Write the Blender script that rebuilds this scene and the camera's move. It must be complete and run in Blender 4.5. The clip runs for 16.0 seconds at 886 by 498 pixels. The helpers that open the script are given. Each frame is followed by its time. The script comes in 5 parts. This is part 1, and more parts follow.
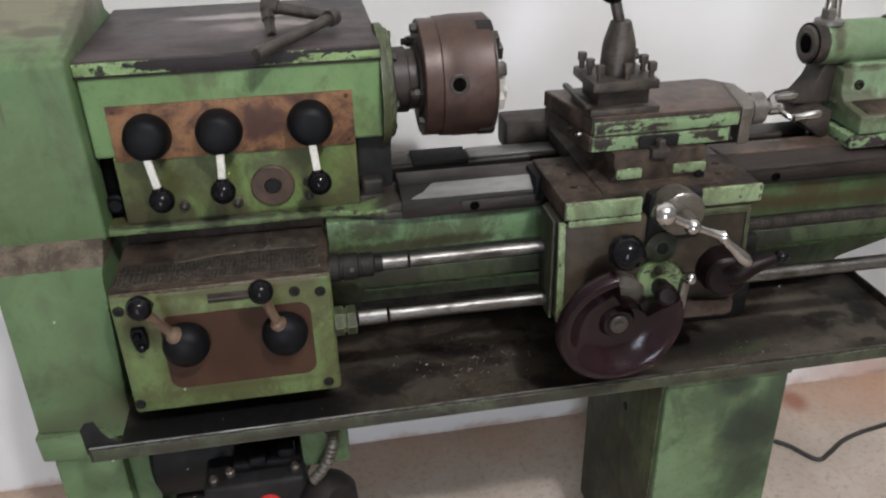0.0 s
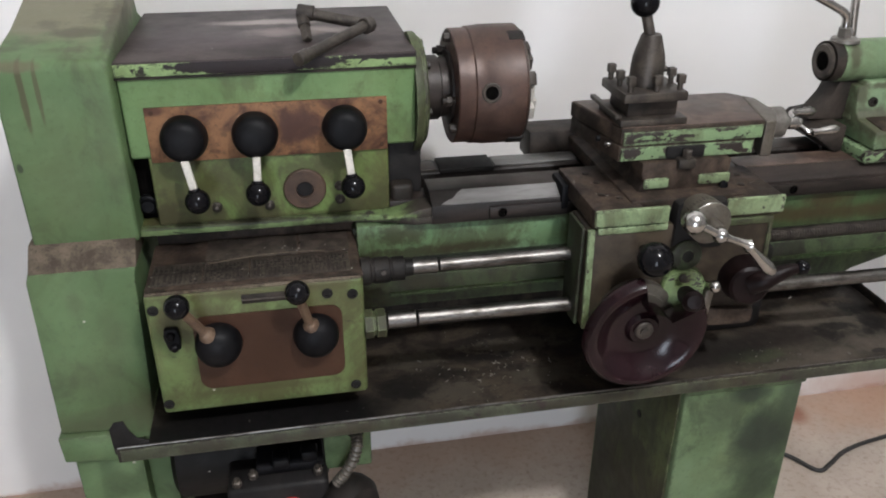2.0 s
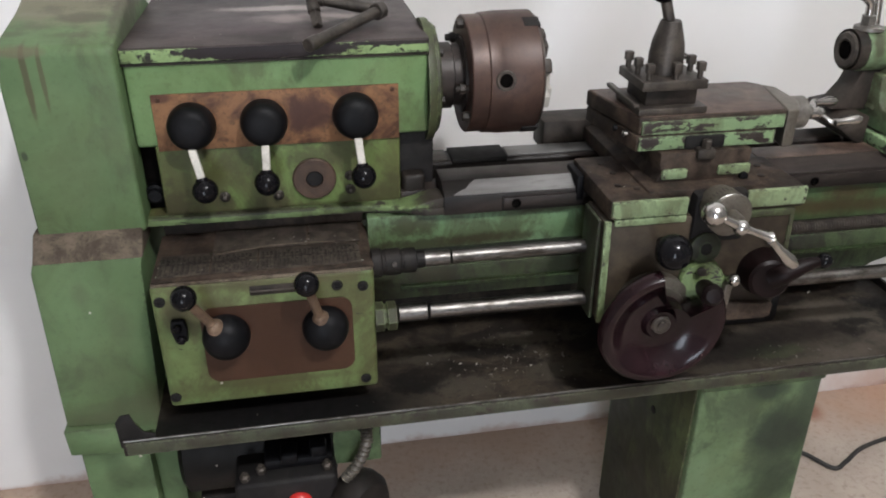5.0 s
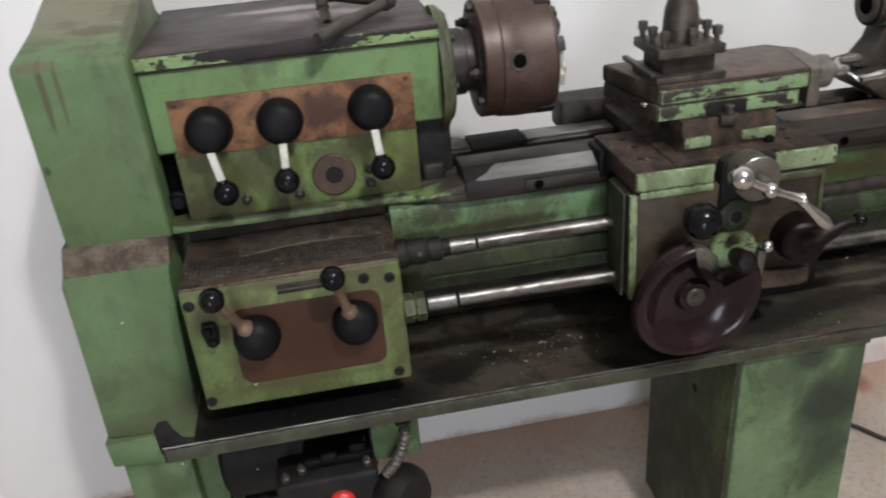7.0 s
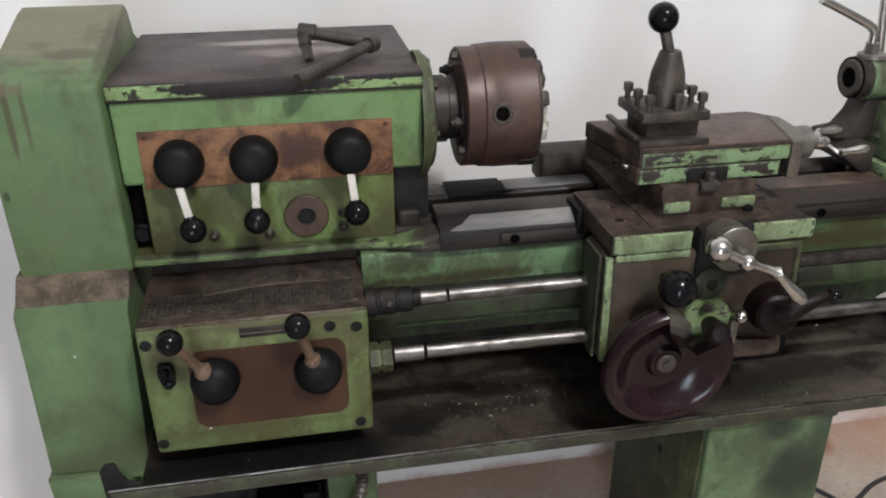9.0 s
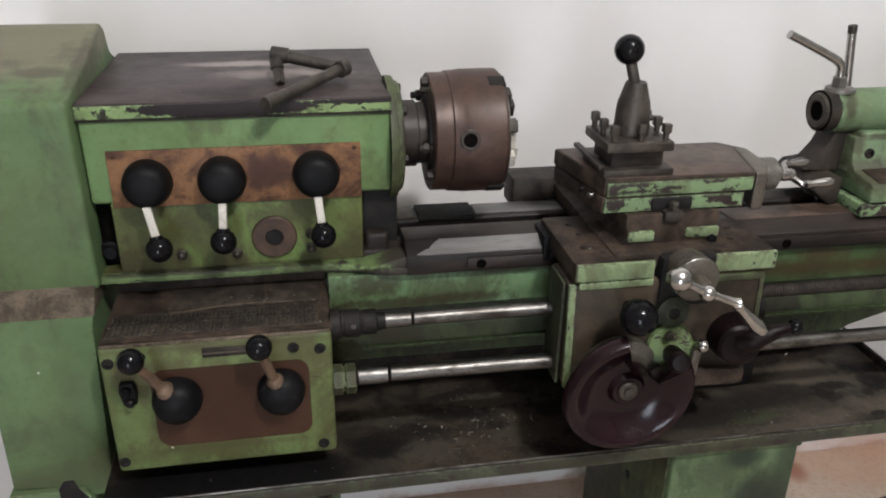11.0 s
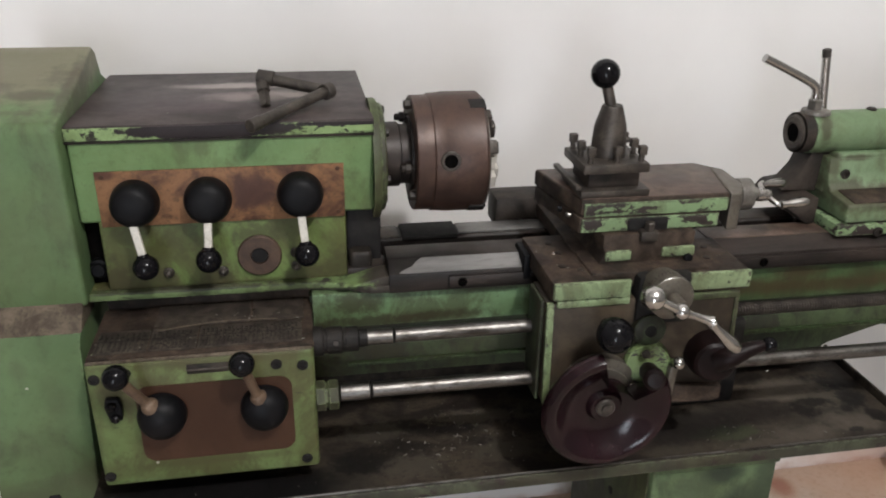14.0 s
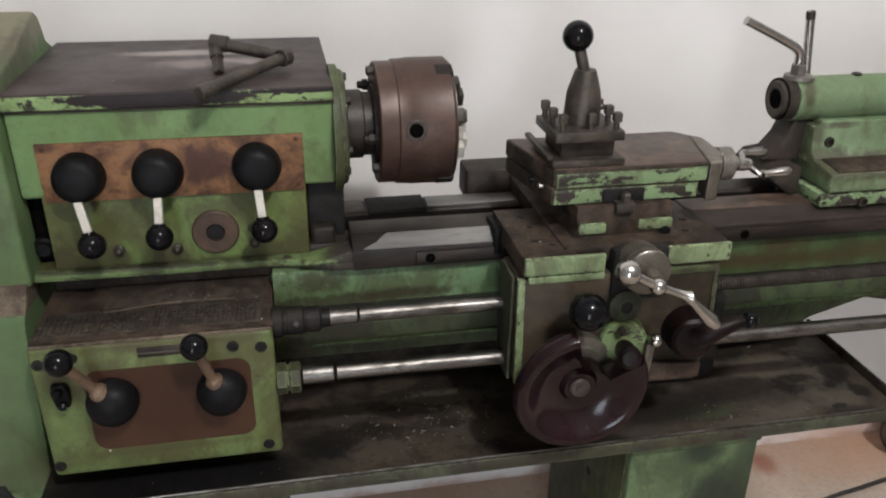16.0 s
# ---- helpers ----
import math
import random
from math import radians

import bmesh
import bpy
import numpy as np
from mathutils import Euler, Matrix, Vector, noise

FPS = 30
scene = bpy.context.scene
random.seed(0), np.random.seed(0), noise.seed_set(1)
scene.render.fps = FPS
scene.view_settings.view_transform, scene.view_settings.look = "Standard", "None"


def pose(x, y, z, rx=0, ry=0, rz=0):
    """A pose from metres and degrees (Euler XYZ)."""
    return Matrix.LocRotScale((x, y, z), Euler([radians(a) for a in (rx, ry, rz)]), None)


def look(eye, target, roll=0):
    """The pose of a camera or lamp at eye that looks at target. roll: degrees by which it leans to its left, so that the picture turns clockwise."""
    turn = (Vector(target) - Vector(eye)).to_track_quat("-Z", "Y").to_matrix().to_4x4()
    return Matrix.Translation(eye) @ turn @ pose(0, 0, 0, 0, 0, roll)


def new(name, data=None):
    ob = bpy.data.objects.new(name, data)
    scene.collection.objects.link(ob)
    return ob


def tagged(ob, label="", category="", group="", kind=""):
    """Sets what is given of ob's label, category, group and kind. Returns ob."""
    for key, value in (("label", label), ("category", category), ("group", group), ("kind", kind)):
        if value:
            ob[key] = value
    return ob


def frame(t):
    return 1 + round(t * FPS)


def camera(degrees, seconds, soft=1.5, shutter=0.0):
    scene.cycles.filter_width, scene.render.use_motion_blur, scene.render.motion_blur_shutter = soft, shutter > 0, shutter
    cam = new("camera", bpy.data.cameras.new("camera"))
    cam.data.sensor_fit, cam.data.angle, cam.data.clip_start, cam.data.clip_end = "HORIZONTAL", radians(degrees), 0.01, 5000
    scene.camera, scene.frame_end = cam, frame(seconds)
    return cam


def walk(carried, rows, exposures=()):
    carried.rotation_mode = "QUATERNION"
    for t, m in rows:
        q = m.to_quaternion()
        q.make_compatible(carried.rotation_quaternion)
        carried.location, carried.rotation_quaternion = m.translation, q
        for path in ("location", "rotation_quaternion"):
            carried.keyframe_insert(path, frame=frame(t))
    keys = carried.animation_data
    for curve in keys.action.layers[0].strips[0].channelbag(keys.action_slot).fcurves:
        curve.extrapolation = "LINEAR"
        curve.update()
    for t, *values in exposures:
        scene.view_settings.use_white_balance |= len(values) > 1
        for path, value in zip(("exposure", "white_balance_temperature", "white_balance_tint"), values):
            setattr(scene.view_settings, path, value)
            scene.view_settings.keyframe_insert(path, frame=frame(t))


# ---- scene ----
cam = camera(58.0, 16.0, soft=1.9, shutter=0.5)
METRES, EYE, TILT, LEAN, TURN = 0.83, 1.54, -2.5, -0.4, -9.3
ROWS = [
    (0.0, 0.0, 0.0, 0.0, -0.74, -26.59, 1.49),
    (0.5, -0.013, -0.0131, -0.0214, -2.39, -24.5, 1.02),
    (1.0, -0.0481, -0.0004, -0.05, -3.65, -25.47, -0.04),
    (1.5, -0.1337, -0.0295, -0.035, -3.39, -25.29, -0.34),
    (2.0, -0.0976, -0.0271, -0.0055, -1.64, -25.55, 0.09),
    (2.5, -0.0709, -0.0122, -0.0125, -0.96, -25.51, 0.62),
    (3.0, -0.0808, -0.005, -0.004, -0.99, -25.8, 0.47),
    (3.5, -0.1159, -0.0152, -0.0279, -1.68, -25.17, 0.11),
    (6.0, -0.1009, 0.0114, -0.0232, -0.69, -26.41, 0.14),
    (6.5, -0.1323, -0.0033, -0.0594, -0.39, -25.09, 1.1),
    (7.0, -0.0951, -0.0011, -0.0617, -0.74, -25.59, 4.67),
    (7.5, -0.0425, 0.0156, -0.0768, -4.21, -25.4, 4.15),
    (8.0, -0.0557, 0.0142, -0.0752, -4.28, -25.2, 3.37),
    (8.5, -0.1261, 0.0397, -0.0568, -3.58, -23.43, -0.03),
    (9.0, -0.0929, 0.0534, -0.0259, -1.11, -24.09, 0.69),
    (11.5, -0.0383, 0.0454, -0.0048, -1.09, -22.71, -0.67),
    (12.0, -0.0457, 0.0416, -0.0014, -1.27, -22.61, -0.63),
    (12.5, -0.0497, 0.0373, -0.0042, -1.41, -22.44, -0.75),
    (13.0, -0.0641, 0.0369, 0.0032, -1.55, -22.26, -0.78),
    (13.5, -0.048, 0.0294, 0.0022, -1.22, -22.02, -0.59),
    (14.0, -0.0029, 0.0213, 0.012, -0.9, -21.89, -0.6),
    (14.5, 0.0154, 0.0303, -0.0021, -2.62, -21.64, -0.93),
    (15.0, -0.0406, 0.0339, 0.0006, -3.63, -21.63, -1.34),
    (15.5, 0.0122, 0.0305, -0.0074, -2.0, -21.74, -0.4),
    (16.0, 0.0369, 0.0876, -0.0217, -1.96, -23.47, -0.47),
]
walk(cam, [(t, pose(0, 0, EYE, TILT, LEAN, TURN) @ pose(METRES * x, METRES * y, METRES * z, 90 + pitch, roll, yaw)) for t, x, y, z, yaw, pitch, roll in ROWS], exposures=[(0.0, 0.08, 6200, 10), (3.0, 0.04, 6250, 10), (9.0, 0.03, 6280, 10), (11.5, -0.09, 6430, 10), (16.0, -0.10, 6500, 10)])

# ---- light ----
world = bpy.data.worlds.new("room_air")
scene.world = world
world.use_nodes = True
world.node_tree.nodes["Background"].inputs[0].default_value = (0.75, 0.85, 1.0, 1)
world.node_tree.nodes["Background"].inputs[1].default_value = 0.25
scene.view_settings.exposure = 0.0

bulb_data = bpy.data.lights.new("ceiling_bulb_light", "POINT")
bulb_data.energy, bulb_data.shadow_soft_size, bulb_data.color = 362, 0.10, (0.97, 0.965, 0.955)
bulb_light = new("ceiling_bulb_light", bulb_data)
bulb_light.location = (0.88, -1.2, 3.9)

# cool fill for the space under the tray, from an unseen assumed doorway
sky_data = bpy.data.lights.new("unseen_doorway_fill", "AREA")
sky_data.shape, sky_data.size, sky_data.size_y, sky_data.energy, sky_data.color = "RECTANGLE", 0.96, 2.0, 72, (0.84, 0.91, 1.0)
sky_light = new("unseen_doorway_fill", sky_data)
sky_light.matrix_world = look((-0.9, -3.58, 1.05), (-0.9, 0.0, 1.05))


# ---- materials ----
def material(name, rough=0.6, metal=0.0):
    m = bpy.data.materials.new(name)
    m.use_nodes = True
    bsdf = m.node_tree.nodes["Principled BSDF"]
    bsdf.inputs["Roughness"].default_value = rough
    bsdf.inputs["Metallic"].default_value = metal
    return m, m.node_tree, bsdf


def noise_node(nt, scale, detail=6.0, rough=0.6, stretch=(1, 1, 1), distortion=0.0, offset=(0, 0, 0)):
    co = nt.nodes.new("ShaderNodeNewGeometry")
    mp = nt.nodes.new("ShaderNodeMapping")
    mp.inputs["Scale"].default_value = stretch
    mp.inputs["Location"].default_value = offset
    nt.links.new(co.outputs["Position"], mp.inputs["Vector"])
    n = nt.nodes.new("ShaderNodeTexNoise")
    n.inputs["Scale"].default_value, n.inputs["Detail"].default_value = scale, detail
    n.inputs["Roughness"].default_value, n.inputs["Distortion"].default_value = rough, distortion
    nt.links.new(mp.outputs["Vector"], n.inputs["Vector"])
    return n.outputs["Fac"]


def ramp(nt, fac, lo, hi):
    r = nt.nodes.new("ShaderNodeMapRange")
    r.interpolation_type = "SMOOTHSTEP"
    r.inputs["From Min"].default_value, r.inputs["From Max"].default_value = lo, hi
    nt.links.new(fac, r.inputs["Value"])
    return r.outputs["Result"]


def mix(nt, fac, a, b):
    x = nt.nodes.new("ShaderNodeMix")
    x.data_type = "RGBA"
    for sock, v in ((x.inputs[0], fac), (x.inputs[6], a), (x.inputs[7], b)):
        if isinstance(v, (int, float)):
            sock.default_value = v
        elif isinstance(v, tuple):
            sock.default_value = (*v, 1)
        else:
            nt.links.new(v, sock)
    return x.outputs[2]


def scaled(nt, fac, k):
    x = nt.nodes.new("ShaderNodeMath")
    x.operation = "MULTIPLY"
    nt.links.new(fac, x.inputs[0])
    x.inputs[1].default_value = k
    return x.outputs[0]


def bump(nt, bsdf, fac, strength=0.2, distance=0.002):
    b = nt.nodes.new("ShaderNodeBump")
    b.inputs["Strength"].default_value, b.inputs["Distance"].default_value = strength, distance
    nt.links.new(fac, b.inputs["Height"])
    nt.links.new(b.outputs["Normal"], bsdf.inputs["Normal"])


def worn_paint(name, base, light, grime=0.45, chips=0.62, chip_scale=34, dirt=(0.035, 0.028, 0.02), off=0.0, chip_colour=(0.022, 0.014, 0.013)):
    """Old machine paint: tone drift, oily grime in patches, fine specks and chips to dark primer."""
    m, nt, bsdf = material(name)
    o = (off, off * 0.7, -off)
    col = mix(nt, ramp(nt, noise_node(nt, 7, 6, 0.6, offset=o), 0.32, 0.68), base, light)
    g = ramp(nt, noise_node(nt, 9, 8, 0.68, (1, 1, 0.55), 0.6, o), 0.57 - 0.2 * grime, 0.71 - 0.2 * grime)
    col = mix(nt, scaled(nt, g, 0.3 + 0.55 * grime), col, dirt)
    smear = ramp(nt, noise_node(nt, 3.2, 7, 0.7, (1, 1, 0.8), 1.2, (off + 5, off, off)), 0.42, 0.72)
    col = mix(nt, scaled(nt, smear, 0.25 + 0.4 * grime), col, (base[0] * 0.55 + 0.012, base[1] * 0.5, base[2] * 0.3))
    runs = ramp(nt, noise_node(nt, 42, 5, 0.6, (1, 1, 0.09), 0.2, o), 0.53, 0.68)
    col = mix(nt, scaled(nt, runs, 0.02 + 0.42 * grime * grime), col, dirt)
    fine = ramp(nt, noise_node(nt, 110, 4, 0.6, offset=o), 0.56, 0.66)
    col = mix(nt, scaled(nt, fine, 0.06 + 0.35 * grime), col, dirt)
    blotch = ramp(nt, noise_node(nt, 30, 7, 0.7, (1, 1, 0.8), 0.8, (off + 2, off - 3, off)), 0.54, 0.66)
    col = mix(nt, scaled(nt, blotch, 0.85 * grime * grime), col, dirt)
    c = ramp(nt, noise_node(nt, chip_scale, 6, 0.65, (0.7, 1, 1.2), 0.4, o), chips, chips + 0.018)
    col = mix(nt, c, col, chip_colour)
    # rubbed and chipped along the edges
    soft = nt.nodes.new("ShaderNodeBevel")
    soft.samples = 4
    soft.inputs["Radius"].default_value = 0.006
    geo = nt.nodes.new("ShaderNodeNewGeometry")
    dot = nt.nodes.new("ShaderNodeVectorMath")
    dot.operation = "DOT_PRODUCT"
    nt.links.new(soft.outputs["Normal"], dot.inputs[0])
    nt.links.new(geo.outputs["Normal"], dot.inputs[1])
    near = ramp(nt, dot.outputs["Value"], 0.998, 0.93)
    col = mix(nt, scaled(nt, near, 0.4), col, tuple(min(0.6, v * 1.7 + 0.02) for v in light))
    gate = nt.nodes.new("ShaderNodeMath")
    gate.operation = "MULTIPLY"
    nt.links.new(near, gate.inputs[0])
    nt.links.new(ramp(nt, noise_node(nt, 75, 5, 0.6, offset=o), 0.47, 0.56), gate.inputs[1])
    col = mix(nt, scaled(nt, gate.outputs[0], 0.85), col, chip_colour)
    nt.links.new(col, bsdf.inputs["Base Color"])
    bsdf.inputs["Specular IOR Level"].default_value = 0.35
    r = nt.nodes.new("ShaderNodeMapRange")
    r.inputs["To Min"].default_value, r.inputs["To Max"].default_value = 0.42, 0.75
    nt.links.new(noise_node(nt, 22, 5), r.inputs["Value"])
    nt.links.new(r.outputs["Result"], bsdf.inputs["Roughness"])
    bump(nt, bsdf, noise_node(nt, 70, 6), 0.25, 0.0015)
    return m


def two_tone(name, a, b, scale, lo=0.4, hi=0.6, rough=(0.4, 0.7), metal=0.0, stretch=(1, 1, 1), fine=0.3, fine_colour=(0.01, 0.008, 0.007), relief=0.2, sheen=0.5):
    m, nt, bsdf = material(name, rough[0], metal)
    bsdf.inputs["Specular IOR Level"].default_value = sheen
    col = mix(nt, ramp(nt, noise_node(nt, scale, 7, 0.62, stretch, 0.5), lo, hi), a, b)
    col = mix(nt, scaled(nt, ramp(nt, noise_node(nt, scale * 9, 5, 0.6, stretch), 0.5, 0.72), fine), col, fine_colour)
    nt.links.new(col, bsdf.inputs["Base Color"])
    r = nt.nodes.new("ShaderNodeMapRange")
    r.inputs["To Min"].default_value, r.inputs["To Max"].default_value = rough
    nt.links.new(noise_node(nt, scale * 3, 5), r.inputs["Value"])
    nt.links.new(r.outputs["Result"], bsdf.inputs["Roughness"])
    if relief:
        bump(nt, bsdf, noise_node(nt, scale * 6, 6), relief, 0.001)
    return m


paint_cover = worn_paint("green_paint_clean", (0.0783, 0.1302, 0.0562), (0.1065, 0.1662, 0.0760), 0.2, 0.95)
paint_head = worn_paint("green_paint_headstock", (0.0898, 0.1581, 0.0580), (0.1343, 0.2158, 0.0894), 0.42, 0.74, 34, (0.045, 0.043, 0.018), 1.3)
paint_lower = worn_paint("green_paint_oily", (0.0862, 0.1300, 0.0348), (0.1271, 0.1865, 0.0590), 0.75, 0.72, 40, (0.05, 0.04, 0.015), 2.2)
paint_plate = worn_paint("green_paint_gearbox", (0.0826, 0.1211, 0.0402), (0.1341, 0.1854, 0.0701), 0.72, 0.68, 40, (0.05, 0.042, 0.016), 4.4)
paint_chipped = worn_paint("green_paint_chipped", (0.132, 0.197, 0.100), (0.166, 0.239, 0.122), 0.40, 0.5, 26, (0.05, 0.045, 0.02), 5.3)
paint_bed = worn_paint("green_paint_bed", (0.0351, 0.0665, 0.0231), (0.0638, 0.1098, 0.0433), 0.75, 0.68, 30, (0.024, 0.026, 0.01), 6.1)
paint_band = worn_paint("green_paint_band", (0.1, 0.18, 0.085), (0.14, 0.23, 0.12), 0.66, 0.7, 30, (0.035, 0.032, 0.014), 13.3)
# grimy green; on the leg's left side it also stands for shade
paint_grime_shade = worn_paint("green_paint_grime_and_shade", (0.038, 0.048, 0.023), (0.083, 0.108, 0.043), 0.85, 0.64, 24, (0.022, 0.018, 0.013), 7.7)
paint_saddle = worn_paint("green_paint_saddle", (0.155, 0.21, 0.108), (0.2, 0.26, 0.142), 0.55, 0.62, 30, (0.05, 0.045, 0.022), 8.2)
paint_leg = worn_paint("green_paint_leg", (0.0791, 0.1221, 0.0571), (0.1118, 0.1617, 0.0840), 0.45, 0.8, 14, (0.016, 0.021, 0.012), 9.4)
paint_tail = worn_paint("green_paint_tailstock", (0.1006, 0.1522, 0.0774), (0.1445, 0.2047, 0.1161), 0.40, 0.72, 30, (0.05, 0.05, 0.025), 10.3)
paint_trayedge = worn_paint("green_paint_tray_edge", (0.034, 0.040, 0.024), (0.075, 0.084, 0.052), 0.8, 0.6, 26, (0.022, 0.019, 0.014), 11.2)
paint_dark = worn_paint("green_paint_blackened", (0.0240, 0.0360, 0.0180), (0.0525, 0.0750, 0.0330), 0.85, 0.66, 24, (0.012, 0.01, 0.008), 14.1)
paint_boss = worn_paint("green_paint_crusted", (0.085, 0.125, 0.045), (0.125, 0.175, 0.07), 0.7, 0.57, 60, (0.035, 0.03, 0.014), 15.2)
grime_dark = two_tone("oily_dirt_on_iron", (0.0150, 0.0120, 0.0100), (0.0425, 0.0330, 0.0270), 14, 0.38, 0.68, (0.35, 0.7), sheen=0.2)
grime_brown = two_tone("brown_caked_dirt", (0.0144, 0.0096, 0.0069), (0.0592, 0.0400, 0.0288), 24, 0.36, 0.66, (0.42, 0.85), fine=0.5, relief=0.35, sheen=0.25)
dirt_apron = two_tone("brown_oil_film", (0.0158, 0.0115, 0.0079), (0.0518, 0.0382, 0.0252), 11, 0.36, 0.68, (0.36, 0.65), fine=0.4, relief=0.15, sheen=0.3)
cover_steel = two_tone("worn_dark_cover", (0.0240, 0.0172, 0.0168), (0.0608, 0.0472, 0.0448), 9, 0.36, 0.66, (0.36, 0.62), stretch=(0.8, 1.2, 1), fine=0.45, fine_colour=(0.014, 0.009, 0.008), sheen=0.22)
slide_rust = two_tone("rust_brown_oil_film", (0.0400, 0.0260, 0.0200), (0.1050, 0.0700, 0.0530), 15, 0.35, 0.68, (0.34, 0.6), fine=0.5, fine_colour=(0.014, 0.010, 0.008), relief=0.25, sheen=0.35)
ledge_dirt = two_tone("dusty_ledge", (0.0480, 0.0360, 0.0260), (0.1250, 0.1000, 0.0740), 26, 0.34, 0.66, (0.7, 0.9), fine=0.5, sheen=0.2)
brass_plate = two_tone("corroded_copper_plate", (0.1968, 0.1000, 0.0480), (0.0574, 0.0256, 0.0160), 16, 0.42, 0.64, (0.45, 0.7), fine=0.55, fine_colour=(0.035, 0.018, 0.012), sheen=0.25)
brown_plate = two_tone("brown_index_plate", (0.0362, 0.0163, 0.0090), (0.0536, 0.0247, 0.0138), 8, 0.3, 0.7, (0.45, 0.65), fine=0.2, sheen=0.2)
chuck_iron = two_tone("browned_chuck_steel", (0.0311, 0.0151, 0.0107), (0.0668, 0.0352, 0.0248), 13, 0.34, 0.68, (0.36, 0.58), 0.3, (1.0, 1.0, 1.0), fine=0.38, fine_colour=(0.016, 0.009, 0.007))
tool_iron = two_tone("oiled_tool_steel", (0.0360, 0.0302, 0.0257), (0.0810, 0.0670, 0.0558), 22, 0.36, 0.68, (0.36, 0.62), 0.5, fine=0.4, fine_colour=(0.018, 0.012, 0.009))
bed_iron = two_tone("oiled_way_iron", (0.0102, 0.0083, 0.0075), (0.0357, 0.0263, 0.0221), 8, 0.36, 0.68, (0.3, 0.6), 0.2, (0.5, 1.6, 1.6), fine=0.4, sheen=0.3)
bright_steel = two_tone("bright_rod_steel", (0.19, 0.18, 0.17), (0.065, 0.057, 0.05), 26, 0.42, 0.66, (0.3, 0.52), 1.0, (0.5, 1.6, 1.6), fine=0.55, fine_colour=(0.03, 0.024, 0.018), relief=0.08)
way_steel = two_tone("scraped_way_steel", (0.26, 0.255, 0.25), (0.17, 0.163, 0.157), 12, 0.4, 0.7, (0.35, 0.55), 0.75, (0.3, 2, 2), fine=0.3, fine_colour=(0.08, 0.07, 0.06), relief=0.05)
chrome = two_tone("worn_chrome", (0.4992, 0.4836, 0.4680), (0.3588, 0.3432, 0.3198), 30, 0.45, 0.75, (0.12, 0.32), 1.0, fine=0.18, fine_colour=(0.15, 0.12, 0.09), relief=0.05)
dial_steel = two_tone("dull_dial_steel", (0.1920, 0.1800, 0.1620), (0.1200, 0.1080, 0.0960), 24, 0.4, 0.7, (0.35, 0.55), 0.7, fine=0.35, fine_colour=(0.06, 0.045, 0.035))
lever_steel = two_tone("pale_flat_lever", (0.5, 0.47, 0.42), (0.36, 0.33, 0.28), 30, 0.4, 0.7, (0.4, 0.6), 0.35)
bakelite = two_tone("black_bakelite", (0.004, 0.0037, 0.0045), (0.006, 0.0055, 0.0065), 40, 0.4, 0.6, (0.1, 0.17), fine=0.1, relief=0.02, sheen=0.15)
hub_black = two_tone("dull_black_hub", (0.0026, 0.0027, 0.0035), (0.0056, 0.0052, 0.0060), 22, 0.4, 0.65, (0.4, 0.6), fine=0.2, relief=0.1, sheen=0.12)
maroon = two_tone("maroon_bakelite_wheel", (0.0075, 0.0024, 0.0036), (0.0150, 0.0050, 0.0070), 8, 0.35, 0.7, (0.14, 0.27), fine=0.25, relief=0.04, sheen=0.28)
maroon_dull = two_tone("dull_maroon_bakelite", (0.0042, 0.0016, 0.0016), (0.0077, 0.0029, 0.0029), 10, 0.35, 0.7, (0.35, 0.55), fine=0.2, sheen=0.15)
chart_metal = two_tone("darkened_chart_metal", (0.0225, 0.0173, 0.0135), (0.0660, 0.0525, 0.0420), 34, 0.38, 0.66, (0.4, 0.7), 0.2, fine=0.6, fine_colour=(0.012, 0.009, 0.008), relief=0.25, sheen=0.35)
rust_wash = two_tone("reddish_copper_washer", (0.0744, 0.0429, 0.0279), (0.0434, 0.0264, 0.0186), 25, 0.4, 0.7, (0.45, 0.7), 0.3)
raw_brass = two_tone("bare_lever_bronze", (0.15, 0.098, 0.064), (0.085, 0.053, 0.036), 30, 0.4, 0.7, (0.4, 0.6), 0.3, fine=0.5, fine_colour=(0.03, 0.02, 0.014))
# near-black for marks and black fittings; also paints shade into recesses
black_void = two_tone("black_fittings_and_shade", (0.008, 0.007, 0.007), (0.016, 0.014, 0.013), 20, 0.4, 0.7, (0.5, 0.8), sheen=0.2)
# near-zero black that paints the shade inside holes and the headstock pocket
hole_shade_black = two_tone("hole_shade", (0.0016, 0.0013, 0.0012), (0.003, 0.0025, 0.0023), 40, 0.4, 0.7, (0.7, 0.9), sheen=0.02)
motor_black = two_tone("dusty_black_motor", (0.0067, 0.0056, 0.0050), (0.0167, 0.0132, 0.0112), 12, 0.4, 0.7, (0.45, 0.75), sheen=0.2)
red_plastic = two_tone("red_push_button", (0.55, 0.03, 0.025), (0.45, 0.02, 0.02), 30, 0.4, 0.7, (0.3, 0.4), relief=0)
cable_black = two_tone("black_rubber_cable", (0.018, 0.016, 0.015), (0.03, 0.027, 0.025), 30, 0.4, 0.7, (0.5, 0.7))
swarf_metal = two_tone("bright_metal_chips", (0.1950, 0.1875, 0.1740), (0.1125, 0.1013, 0.0840), 60, 0.4, 0.7, (0.3, 0.55), 0.8)
tray_dirt = two_tone("oil_soaked_tray", (0.0118, 0.0091, 0.0072), (0.0467, 0.0359, 0.0256), 13, 0.40, 0.64, (0.28, 0.8), stretch=(1, 1.5, 1), fine=0.85, fine_colour=(0.006, 0.005, 0.004), relief=0.4, sheen=0.26)


